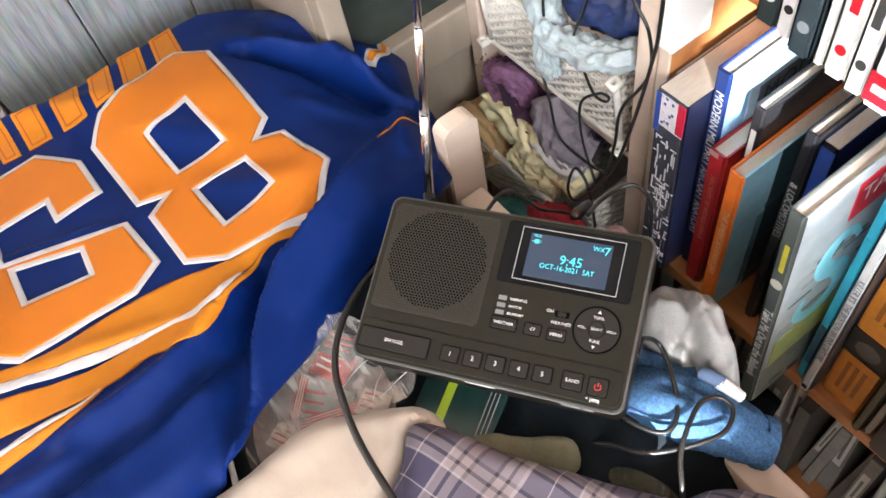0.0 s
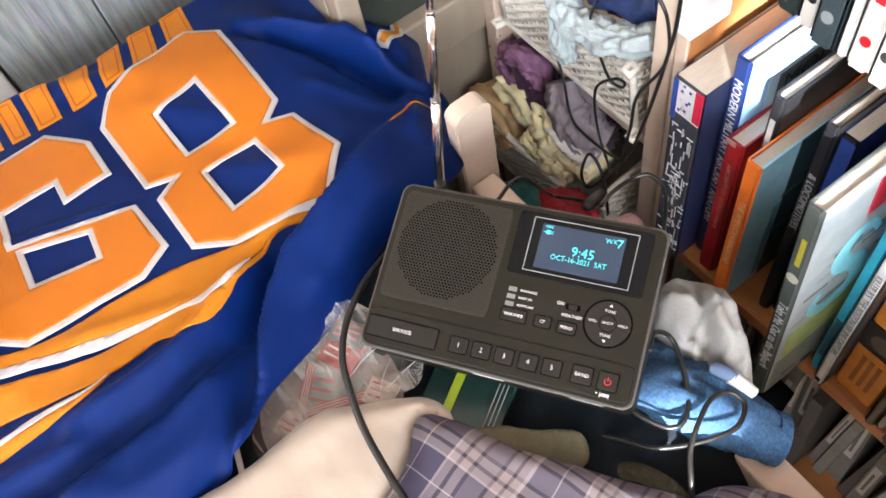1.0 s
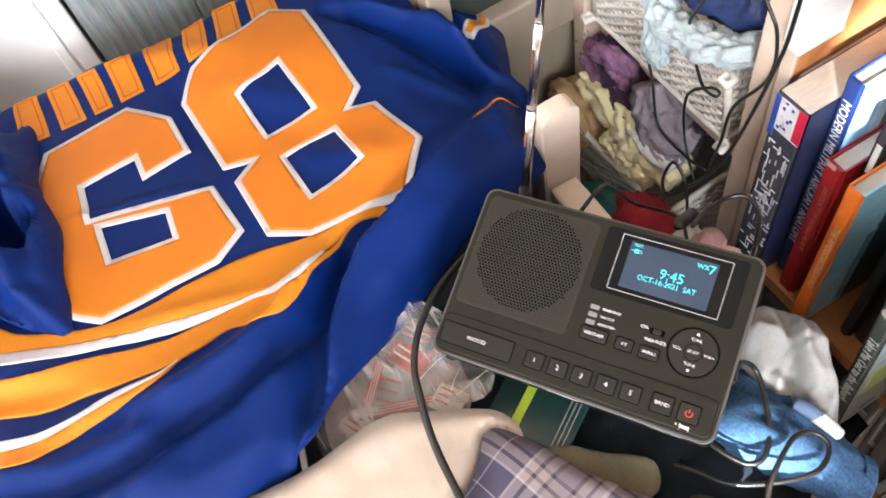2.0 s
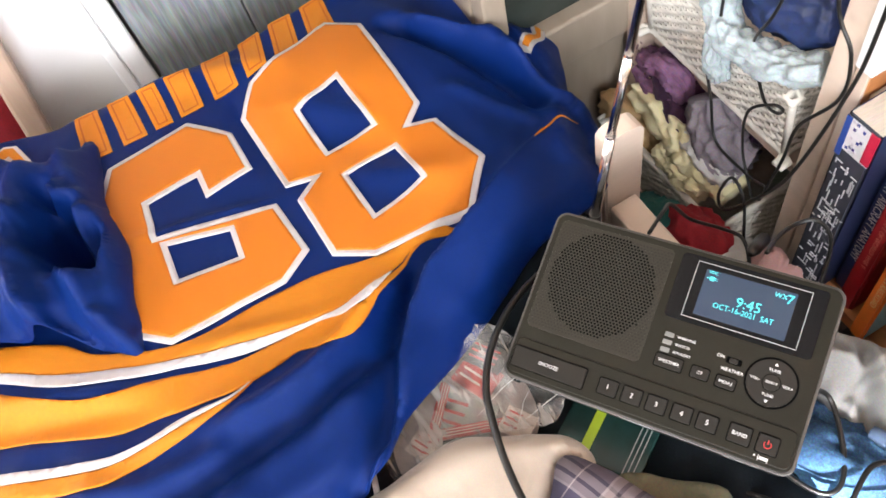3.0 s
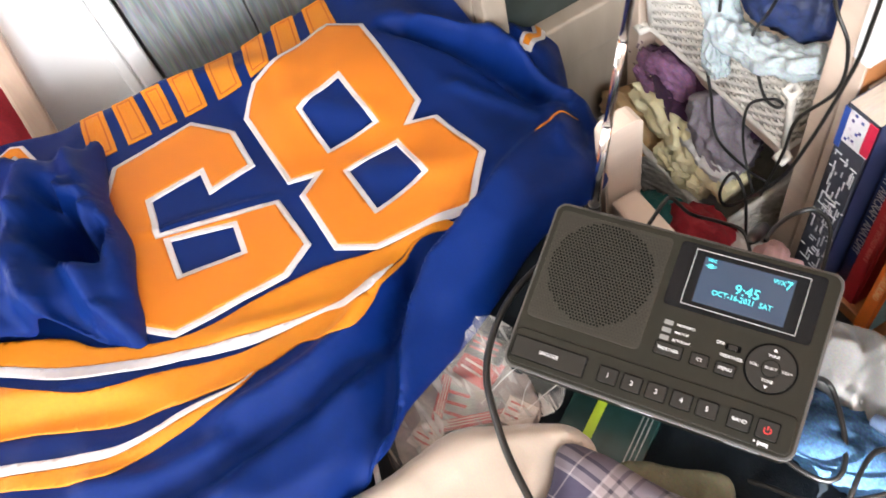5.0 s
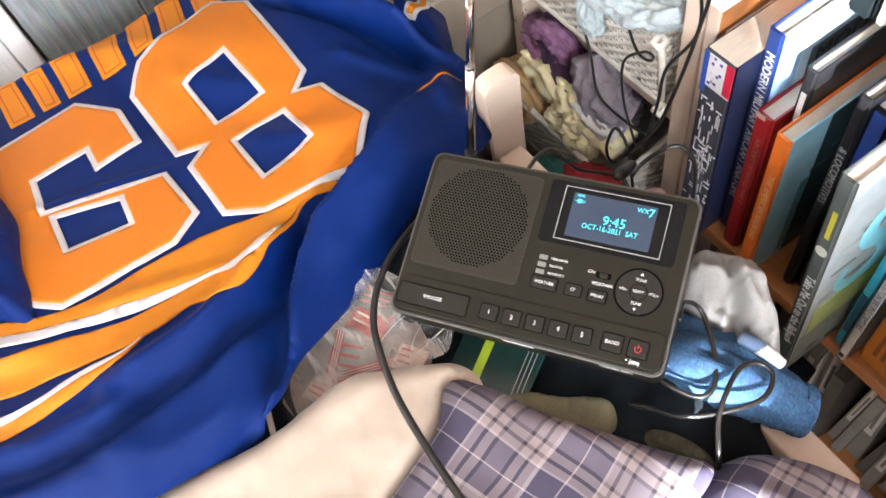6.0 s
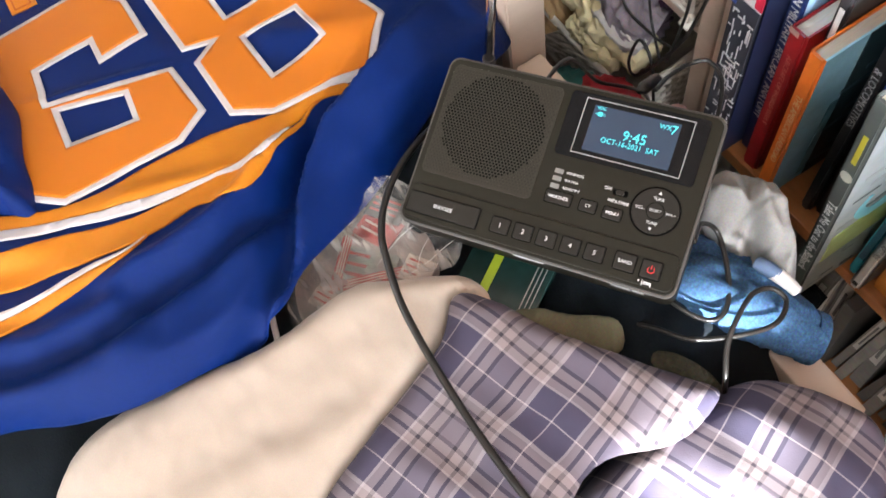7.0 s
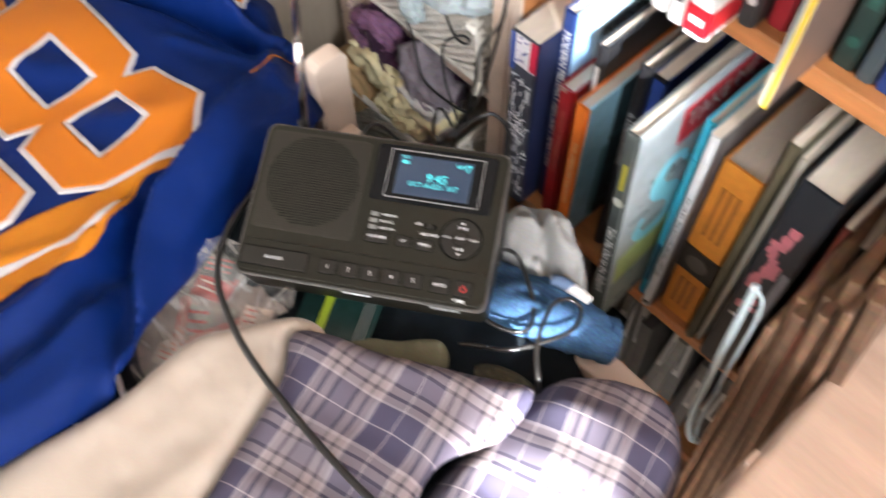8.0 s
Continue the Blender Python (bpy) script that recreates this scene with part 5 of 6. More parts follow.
def basket(x0, x1, y0, y1, z0, z1, tilt, label):
    ob = empty("wicker_basket", label, "basket", pose(x0, y0, z0, tilt, 0, 0), "baskets in the rack")
    w, d, h = x1 - x0, y1 - y0, z1 - z0
    tagged(local("front_panel", weave(w, h, round(h / 0.0062), round(w / 0.0085)), M_WICKER, ob, "", True), "", "", "", "stuff")
    s = weave(d, h, round(h / 0.0062), round(d / 0.0085))
    s.transform(Matrix.Translation((w, 0, 0)) @ pose(0, 0, 0, 0, 0, 90))
    tagged(local("end_panel", s, M_WICKER, ob, "", True), "", "", "", "stuff")
    s = weave(d, h, round(h / 0.0062), round(d / 0.0085))
    s.transform(pose(0, 0, 0, 0, 0, 90))
    tagged(local("end_panel", s, M_WICKER, ob, "", True), "", "", "", "stuff")
    local("lining", box(0.004, w - 0.004, 0.0045, d, 0.0, 0.004), M_WICKER, ob)
    for z in (0.001, h):
        local("rim", tube(smooth_line([(0, d, z), (0, 0.004, z), (0.004, 0, z), (w - 0.004, 0, z), (w, 0.004, z), (w, d, z)], 4), 0.0042, 8), M_WICKER, ob, "", True)
    for x in (0, w):
        local("corner_post", tube([Vector((x, 0, 0)), Vector((x, 0, h))], 0.0040, 8), M_WICKER, ob, "", True)
    return ob


basket(-0.608, -0.398, 0.418, 0.66, 0.410, 0.515, 6, "white wicker basket overflowing with pale blue and navy clothes")
basket(-0.610, -0.415, 0.384, 0.64, 0.185, 0.290, 8, "white wicker basket overflowing with yellow and purple clothes")


def bundle(name, pts, r, seed, material, label, bumps=0.3, gather=0.0):
    return tagged(link(name, roll(smooth_line(pts, 24), r, seed, bumps * 1.15, 52, gather), material, None, "", True), label, "clothes")


bundle("yellow_garment", [(-0.60, 0.406, 0.328), (-0.55, 0.402, 0.330), (-0.51, 0.400, 0.326), (-0.47, 0.400, 0.322), (-0.432, 0.404, 0.315)], 0.020, 2.0, M_YELLOW_CLOTH, "pale yellow garment hanging over the basket's rim", 0.3, 0.30)
bundle("yellow_garment", [(-0.535, 0.384, 0.306), (-0.50, 0.381, 0.300), (-0.455, 0.384, 0.304)], 0.012, 12.0, M_YELLOW_CLOTH, "pale yellow garment folded over the basket's front", 0.4, 0.35)
bundle("tan_garment", [(-0.632, 0.385, 0.285), (-0.61, 0.385, 0.305), (-0.585, 0.385, 0.298), (-0.555, 0.380, 0.270)], 0.018, 5.0, M_TAN_CLOTH, "tan garment spilling over the basket's corner", 0.35, 0.3)
bundle("purple_garment", [(-0.60, 0.44, 0.375), (-0.56, 0.43, 0.350), (-0.53, 0.425, 0.335), (-0.49, 0.425, 0.328), (-0.45, 0.43, 0.330)], 0.026, 8.0, M_PURPLE, "dark purple knitted garment stuffed into the basket", 0.35)
sleeve = bundle("lilac_sleeve", [(-0.625, 0.425, 0.352), (-0.600, 0.412, 0.372), (-0.565, 0.410, 0.388), (-0.545, 0.414, 0.372), (-0.556, 0.412, 0.352), (-0.590, 0.408, 0.345), (-0.615, 0.412, 0.345)], 0.0115, 4.0, M_LILAC,
                "lilac sequinned sleeve rolled up on the purple garment", 0.3)
bundle("white_garment", [(-0.598, 0.420, 0.360), (-0.575, 0.416, 0.366), (-0.556, 0.420, 0.366)], 0.012, 6.0, M_WHITE_CLOTH, "white garment inside the rolled sleeve", 0.2)
bundle("grey_garment", [(-0.505, 0.420, 0.395), (-0.485, 0.412, 0.370), (-0.46, 0.410, 0.352), (-0.44, 0.42, 0.345)], 0.021, 7.0, M_GREYPURPLE, "grey lilac garment stuffed into the basket", 0.35)
bundle("white_garment", [(-0.505, 0.400, 0.345), (-0.475, 0.396, 0.345), (-0.435, 0.398, 0.335)], 0.015, 16.0, M_WHITE_CLOTH, "white garment between the yellow and grey ones", 0.35)
bundle("pale_garment", [(-0.54, 0.425, 0.555), (-0.51, 0.412, 0.535), (-0.48, 0.404, 0.515), (-0.44, 0.404, 0.520), (-0.405, 0.410, 0.530), (-0.385, 0.42, 0.54)], 0.0125, 3.0, M_PALE_CLOTH, "pale blue striped garment hanging over the basket's front", 0.35, 0.25)
bundle("pale_garment", [(-0.50, 0.404, 0.515), (-0.488, 0.398, 0.485), (-0.478, 0.397, 0.462)], 0.009, 13.0, M_PALE_CLOTH, "pale blue sleeve end hanging from the basket", 0.4)
bundle("navy_garment", [(-0.53, 0.47, 0.555), (-0.48, 0.455, 0.545), (-0.44, 0.45, 0.552), (-0.41, 0.46, 0.565)], 0.028, 9.0, M_NAVY_CLOTH, "navy sequinned garment on top of the basket", 0.3)
b = bmesh.new()
rng = random.Random(9)
for k in range(90):
    s = rng.random()
    c = Vector((-0.625 + 0.08 * s, 0.412 - 0.012 * rng.random(), 0.345 + 0.045 * rng.random()))
    box(c.x - 0.0012, c.x + 0.0012, c.y - 0.0004, c.y + 0.0004, c.z - 0.0012, c.z + 0.0012, bm=b)
tagged(link("sequins", b, M_SEQUIN), "small silver sequins on the lilac sleeve", "sequins", "", "stuff")
bundle("teal_garment", [(-0.52, 0.335, 0.21), (-0.48, 0.330, 0.25), (-0.45, 0.325, 0.27), (-0.43, 0.33, 0.26)], 0.032, 2.5, M_TEAL_CLOTH, "teal garment fallen between the bed and the baskets", 0.3)
bundle("red_garment", [(-0.46, 0.345, 0.24), (-0.43, 0.340, 0.285), (-0.39, 0.335, 0.30), (-0.36, 0.335, 0.29)], 0.028, 3.5, M_RED_CLOTH, "red garment fallen between the bed and the baskets", 0.3)
bundle("striped_garment", [(-0.40, 0.360, 0.24), (-0.37, 0.350, 0.30), (-0.34, 0.345, 0.33)], 0.022, 4.5, M_WHITE_CLOTH, "white garment fallen beside the rack", 0.3)
bundle("dark_garment", [(-0.56, 0.32, 0.12), (-0.40, 0.32, 0.16), (-0.25, 0.32, 0.2), (-0.12, 0.34, 0.2)], 0.06, 5.5, M_DARK, "black garment fallen between bed and bookcase", 0.3)
bundle("pink_garment", [(-0.335, 0.345, 0.30), (-0.315, 0.335, 0.37), (-0.30, 0.325, 0.41)], 0.02, 6.5, mat("pale_pink_cotton", (0.48, 0.28, 0.27), 0.9, dark=0.75, fine=0.2, bump=0.3), "pale pink garment squeezed beside the bookcase", 0.25)

# beige cabinet with a dark glass pane; its wood colour is darkened for the shade there
M_SHADE_TONED_WOOD = mat("shade_toned_beige_wood", (0.33, 0.27, 0.21), 0.5, dark=0.8, scale=9, bump=0.08, bump_scale=200, stretch=(1, 5, 1))
cab = empty("glass_cabinet", "beige cabinet toned darker for shade, with a dark glass pane", "cabinet")
part("carcass", box(-0.86, -0.668, 0.235, 0.70, 0.0, 0.9, 0.002), M_SHADE_TONED_WOOD, cab)
part("lower_panel", box(-0.667, -0.652, 0.24, 0.62, 0.02, 0.382, 0.003), M_SHADE_TONED_WOOD, cab)
part("rail", box(-0.667, -0.638, 0.24, 0.62, 0.388, 0.452, 0.004, 3), M_SHADE_TONED_WOOD, cab)
part("glass_pane", box(-0.6655, -0.657, 0.262, 0.62, 0.453, 0.86), M_DARK_GLASS, cab, "dark glass pane")
part("stile", box(-0.667, -0.640, 0.236, 0.262, 0.453, 0.88, 0.003), M_SHADE_TONED_WOOD, cab)


# ---- bookcase ----
bookcase = empty("bookcase", "orange pine veneered bookcase full of books", "bookcase")
part("side_panel", box(-0.3515, -0.339, 0.412, 0.684, 0.0, 1.4, 0.0015), M_ORANGE_WOOD, bookcase)
for z in (0.03, 0.285, 0.682, 1.05):
    part("shelf", box(-0.3375, 0.9, 0.402, 0.684, z, z + 0.018, 0.0015), M_ORANGE_WOOD, bookcase)
part("front_edge", box(-0.3515, -0.339, 0.4085, 0.4118, 0.0, 1.4, 0.001), M_CREAM_WOOD, bookcase, "pale front edging")
part("back_panel", box(-0.3515, 0.9, 0.686, 0.70, 0.0, 1.4), M_ORANGE_WOOD, bookcase)
part("divider", box(0.118, 0.133, 0.404, 0.684, 0.3035, 0.6815, 0.0015), M_ORANGE_WOOD, bookcase)
INKS = {}


def ink(c, rough=0.45, spread=0.0):
    if (c, rough) not in INKS:
        INKS[(c, rough)] = mat("printed_cover", c, rough, dark=0.8, scale=45, fine=0.12, bump=0.08, bump_scale=300, coat=0.15)
    return INKS[(c, rough)]


def book(x0, x1, y, z0, z1, depth, cover, label, spine=None, lean=0.0, face=None, pages=M_PAGES, hard=True, pitch=0.0):
    """A book standing on a shelf, spine to the front: boards, spine, pages; its own axes start at the spine's lower left corner."""
    ob = empty("book", label, "book", pose(x0, y, z0, pitch, lean, 0), "books in the bookcase")
    w, h, t = x1 - x0, z1 - z0, 0.0022 if hard else 0.0008
    over = 0.003 if hard else 0.0004
    local("cover_board", box(0, t, 0.001, depth, 0, h, 0.0005), ink(cover), ob)
    local("cover_board", box(w - t, w, 0.001, depth, 0, h, 0.0005), ink(face or cover), ob)
    s = box(0, w, -0.0016, t * 0.6, 0, h, 0.0)
    bmesh.ops.bevel(s, geom=[e for e in s.edges if abs(e.verts[0].co.z - e.verts[1].co.z) > 0.05 and e.verts[0].co.y < 0], offset=min(0.0025, w * 0.3), segments=3, affect="EDGES")
    local("spine", s, ink(spine or cover), ob)
    local("page_block", box(t + 0.0002, w - t - 0.0002, t * 0.7 + 0.0002, depth - over, over, h - over), pages, ob, "yellowed pages")
    return ob


def spine_text(ob, text, x, z, size, color, squeeze=1.0, align="LEFT"):
    words(text, size, axes((x, -0.0019, z), (0, 0, -1), (1, 0, 0)), ink(color, 0.5), ob, "spine_lettering", align, squeeze)


def spine_block(ob, x0, x1, z0, z1, color, name="spine_mark", out=0.0022):
    local(name, box(x0, x1, -out, -0.0010, z0, z1), ink(color), ob)


def cover_block(ob, w, y0, y1, z0, z1, color, name="cover_print", out=0.0005):
    return local(name, box(w, w + out, y0, y1, z0, z1), ink(color), ob)


def cover_text(ob, text, w, y, z, size, color, squeeze=1.0, turn=0.0):
    a = radians(turn)
    words(text, size, axes((w + 0.0009, y, z), (0, math.cos(a), math.sin(a)), (0, -math.sin(a), math.cos(a))), ink(color, 0.5), ob, "cover_lettering", "LEFT", squeeze)


Z = 0.3035
WHITE_INK, BLACK_INK, CREAM_INK = (0.78, 0.78, 0.76), (0.012, 0.012, 0.014), (0.62, 0.54, 0.42)
bk = book(-0.3372, -0.3330, 0.418, Z, 0.556, 0.20, CREAM_INK, "thin cream paperback beside the bookcase's side", hard=False)
# photo spine: flag top, dark picture with white drawing
bk = book(-0.3325, -0.2990, 0.392, Z, 0.560, 0.19, (0.02, 0.03, 0.09), "thick paperback with a flag and a dark photograph on its spine", (0.05, 0.055, 0.075), hard=False)
h = 0.560 - Z
spine_block(bk, 0.001, 0.0325, h - 0.040, h - 0.002, (0.72, 0.70, 0.72))
spine_block(bk, 0.0005, 0.006, h - 0.050, h - 0.002, (0.03, 0.08, 0.35), out=0.0025)
spine_block(bk, 0.025, 0.033, h - 0.038, h - 0.001, (0.55, 0.02, 0.06), out=0.0025)
rng = random.Random(3)
for k in range(14):
    x, z = rng.uniform(0.006, 0.020), h - rng.uniform(0.005, 0.038)
    spine_block(bk, x, x + 0.0025, z, z + 0.0028, rng.choice([(0.05, 0.07, 0.30), (0.60, 0.55, 0.6), (0.08, 0.05, 0.2)]), out=0.0027)
spine_text(bk, "THE", 0.016, h - 0.112, 0.017, WHITE_INK, 0.8)
spine_text(bk, "BEST", 0.017, h - 0.150, 0.021, (0.12, 0.12, 0.13), 0.85)
for k in range(80):
    x, z, n = rng.uniform(0.002, 0.030), rng.uniform(0.01, h - 0.055), rng.uniform(0.004, 0.018)
    if rng.random() < 0.5:
        spine_block(bk, x, x + 0.0010, z, min(z + n, h - 0.055), (0.62, 0.62, 0.64), "spine_drawing", 0.0024)
    else:
        spine_block(bk, x, min(x + n * 0.6, 0.0325), z, z + 0.0010, (0.62, 0.62, 0.64), "spine_drawing", 0.0024)
# blue aircraft book
bk = book(-0.2985, -0.2830, 0.420, Z, 0.588, 0.22, (0.012, 0.032, 0.14), "tall blue hardcover on aircraft with a pale blue front", None, face=(0.32, 0.56, 0.84))
h = 0.588 - Z
spine_text(bk, "MODERN MILITARY AIRCRAFT ANATOMY", 0.0080, h - 0.022, 0.0125, WHITE_INK, 0.88)
cover_block(bk, 0.0155, 0.030, 0.21, 0.02, h - 0.030, (0.52, 0.70, 0.82))
cover_block(bk, 0.0155, 0.042, 0.205, 0.03, h - 0.042, (0.13, 0.14, 0.15), out=0.0010)
cover_text(bk, "MODERN", 0.0160, 0.048, h - 0.058, 0.030, BLACK_INK, 0.9)
cover_text(bk, "AIRCRAFT", 0.0160, 0.048, h - 0.088, 0.030, BLACK_INK, 0.9)
# red aircraft book
bk = book(-0.2815, -0.2630, 0.408, Z, 0.512, 0.20, (0.34, 0.012, 0.018), "worn dark red clothbound book")
h = 0.512 - Z
spine_text(bk, "AIRCRAFT OF WORLD WAR II", 0.0095, h - 0.030, 0.0075, (0.50, 0.16, 0.12), 1.0)
spine_block(bk, 0.0, 0.0105, h - 0.006, h, (0.5, 0.3, 0.26), "worn_edge", 0.0018)
# black book with a white name bar
bk = book(-0.2622, -0.2502, 0.428, Z, 0.566, 0.20, BLACK_INK, "black hardcover with a white bar on its spine", None)
h = 0.566 - Z
spine_block(bk, 0.0035, 0.0085, h - 0.062, h - 0.026, WHITE_INK, "name_bar")
# orange spine, pale blue cover
bk = book(-0.2494, -0.2335, 0.394, Z, 0.524, 0.20, (0.80, 0.19, 0.025), "orange spined railroad book with a pale blue and dark front", None, face=(0.38, 0.70, 0.86))
h = 0.524 - Z
spine_text(bk, "THE AMERICAN RAILROAD", 0.0080, h - 0.052, 0.0090, (0.85, 0.55, 0.30), 0.95)
cover_block(bk, 0.0159, 0.046, 0.198, 0.0, h, (0.02, 0.045, 0.055))
cover_block(bk, 0.0159, 0.036, 0.046, 0.01, h * 0.6, (0.16, 0.36, 0.46), out=0.0004)
for k in range(9):
    z = 0.02 + k * 0.020
    cover_block(bk, 0.0159, 0.044 + 0.02 * (k % 3), 0.091 + 0.03 * (k % 2), z, z + 0.006, (0.06, 0.12, 0.14), out=0.0009)
# black locomotive book
bk = book(-0.2090, -0.1975, 0.418, Z, 0.588, 0.20, BLACK_INK, "black locomotive book with grey lettering")
h = 0.588 - Z
spine_text(bk, "& LOCOMOTIVES", 0.0058, h - 0.060, 0.0105, (0.36, 0.36, 0.36), 0.95)
bk = book(-0.1970, -0.1830, 0.425, Z, 0.580, 0.17, (0.015, 0.04, 0.18), "worn blue paperback with torn cover", BLACK_INK, hard=False)
h = 0.580 - Z
spine_block(bk, 0.0008, 0.0132, h - 0.075, h - 0.004, (0.02, 0.055, 0.25))
spine_text(bk, "THE NEW", 0.007, h - 0.020, 0.0130, WHITE_INK, 0.9)
# ballpark book
bk = book(-0.1520, -0.1375, 0.347, Z, 0.599, 0.24, (0.10, 0.11, 0.11), "large ballpark picture book with a glossy grey green jacket", (0.060, 0.070, 0.066), -2.8, (0.44, 0.49, 0.51))
h = 0.599 - Z
spine_block(bk, 0.0055, 0.0095, h - 0.072, h - 0.038, (0.36, 0.32, 0.03), "name_bar")
spine_text(bk, "Take Me Out to the Ballpark", 0.0072, h - 0.128, 0.0125, WHITE_INK, 0.80)
b = bmesh.new()
ring_wall(b, 0, 0, 0.0055, 0, 0.0006, 20)
b.transform(axes((0.0072, -0.0014, h - 0.090), (1, 0, 0), (0, 0, 1)))
local("badge", b, ink((0.42, 0.40, 0.34)), bk, "round beige badge")
spine_block(bk, 0.001, 0.0135, 0.004, 0.085, (0.10, 0.13, 0.11), out=0.0018)
w = 0.0145
cover_block(bk, w, 0.004, 0.235, 0.0, 0.060, (0.30, 0.37, 0.35))
b = box(w, w + 0.0007, 0.010, 0.20, 0.060, 0.105)
for v in b.verts:
    v.co.z += (v.co.y - 0.01) * 0.10
local("cover_print", b, ink((0.52, 0.64, 0.22)), bk, "light green outfield")
cover_block(bk, w, 0.060, 0.225, h - 0.058, h - 0.014, (0.60, 0.02, 0.04), out=0.0008)
cover_text(bk, "TAKE ME OUT", w + 0.0003, 0.066, h - 0.033, 0.026, (0.9, 0.75, 0.72), 0.95)
swash = [Vector((w + 0.0006, y, z)) for y, z in ((0.088, 0.196), (0.076, 0.214), (0.056, 0.214), (0.046, 0.195), (0.054, 0.176), (0.074, 0.162), (0.082, 0.140), (0.070, 0.120), (0.044, 0.116), (0.030, 0.132), (0.036, 0.150))]
b = tube(smooth_line(swash, 8), 0.006, 8, True, lambda s: 0.0030 + 0.0085 * math.sin(math.pi * min(max(s, 0.03), 0.97)))
for v in b.verts:
    v.co.x = w + 0.0006 + (v.co.x - w - 0.0006) * 0.12
local("cover_flourish", b, ink((0.30, 0.80, 0.92)), bk, "pale blue curled lettering")
rng = random.Random(31)
for k in range(40):
    y, z = rng.uniform(0.008, 0.19), rng.uniform(0.105, 0.225)
    cover_block(bk, w, y, y + rng.uniform(0.010, 0.035), z, z + rng.uniform(0.002, 0.005), rng.choice([(0.20, 0.23, 0.25), (0.40, 0.43, 0.44), (0.13, 0.15, 0.16), (0.30, 0.36, 0.38)]), out=0.0004)
rng = random.Random(12)
for k in range(26):
    y, z = rng.uniform(0.006, 0.20), rng.uniform(0.004, 0.055)
    cover_block(bk, w, y, y + rng.uniform(0.004, 0.02), z, z + rng.uniform(0.002, 0.006), rng.choice([(0.24, 0.28, 0.27), (0.08, 0.10, 0.10), (0.33, 0.36, 0.35)]), out=0.0008)
bk = book(-0.1320, -0.1215, 0.406, Z, 0.592, 0.20, (0.03, 0.38, 0.54), "teal blue hardcover with a gloss finish", None, 0, (0.02, 0.34, 0.46))
h = 0.592 - Z
spine_block(bk, 0.002, 0.008, h - 0.10, h - 0.05, (0.03, 0.36, 0.48))
spine_block(bk, 0.002, 0.008, 0.03, 0.10, (0.015, 0.10, 0.18))
bk = book(-0.1205, -0.1095, 0.396, Z, 0.594, 0.20, (0.66, 0.67, 0.68), "white spined paperback with small dark lettering", hard=False, face=(0.10, 0.10, 0.11))
h = 0.594 - Z
spine_text(bk, "KILLER B'S  THE BOSTON BRUINS CAPTURE", 0.0055, h - 0.085, 0.0085, (0.12, 0.12, 0.13), 0.85)
spine_block(bk, 0.003, 0.008, 0.006, 0.011, BLACK_INK, out=0.0025)
bk = book(-0.1070, -0.0660, 0.412, Z, 0.560, 0.19, (0.60, 0.22, 0.03), "thick orange clothbound book with a black band", pages=M_PAGES)
h = 0.560 - Z
spine_block(bk, -0.0004, 0.0414, 0.085, 0.125, (0.015, 0.012, 0.010), out=0.0030)
b = bmesh.new()
ring_wall(b, 0, 0, 0.012, 0, 0.0012, 22)
b.transform(axes((0.020, -0.0026, 0.105), (1, 0, 0), (0, 0, 1)))
local("medallion", b, ink((0.10, 0.085, 0.07)), bk, "dark oval medallion")
for z0, z1 in ((0.15, 0.225), (0.02, 0.07)):
    for k in range(3):
        spine_block(bk, 0.010 + k * 0.008, 0.014 + k * 0.008, z0, z1, (0.30, 0.10, 0.02), "title_bar", 0.0021)
bk = book(-0.0640, -0.0540, 0.400, Z, 0.632, 0.20, (0.10, 0.085, 0.05), "tall worn olive brown booklet", hard=False)
bk = book(-0.0525, -0.0470, 0.405, Z, 0.620, 0.20, (0.36, 0.33, 0.27), "thin pale grey magazine with curled edges", hard=False)
bk = book(-0.0420, -0.0060, 0.396, Z, 0.612, 0.20, (0.014, 0.016, 0.022), "thick dark book with a pink splashed title", (0.014, 0.018, 0.024))
h = 0.612 - Z
rng = random.Random(8)
for k in range(22):
    z = 0.12 + 0.0062 * k + rng.uniform(-0.004, 0.004)
    x = 0.015 + 0.004 * math.sin(k * 0.7)
    spine_block(bk, x - rng.uniform(0.002, 0.008), x + rng.uniform(0.002, 0.008), z, z + rng.uniform(0.006, 0.014), (0.55, 0.17, 0.20), "title_splash", 0.0020 + 0.00002 * k)
for k in range(4):
    spine_block(bk, 0.027 + 0.002 * k, 0.0285 + 0.002 * k, 0.12, 0.20, (0.30, 0.30, 0.32), "title_bar", 0.0024)
spine_block(bk, 0.006, 0.022, 0.10, 0.104, (0.4, 0.42, 0.44), out=0.0024)
rng = random.Random(21)
x = 0.0
for k in range(10):
    t = rng.uniform(0.006, 0.016)
    book(x, x + t, 0.392 + rng.uniform(0, 0.02), Z, 0.52 + rng.uniform(0, 0.1), 0.19, rng.choice([(0.10, 0.07, 0.05), (0.03, 0.05, 0.05), (0.3, 0.25, 0.2), (0.15, 0.03, 0.02)]), "worn dull coloured magazine on the shelf", hard=False)
    x += t + 0.001
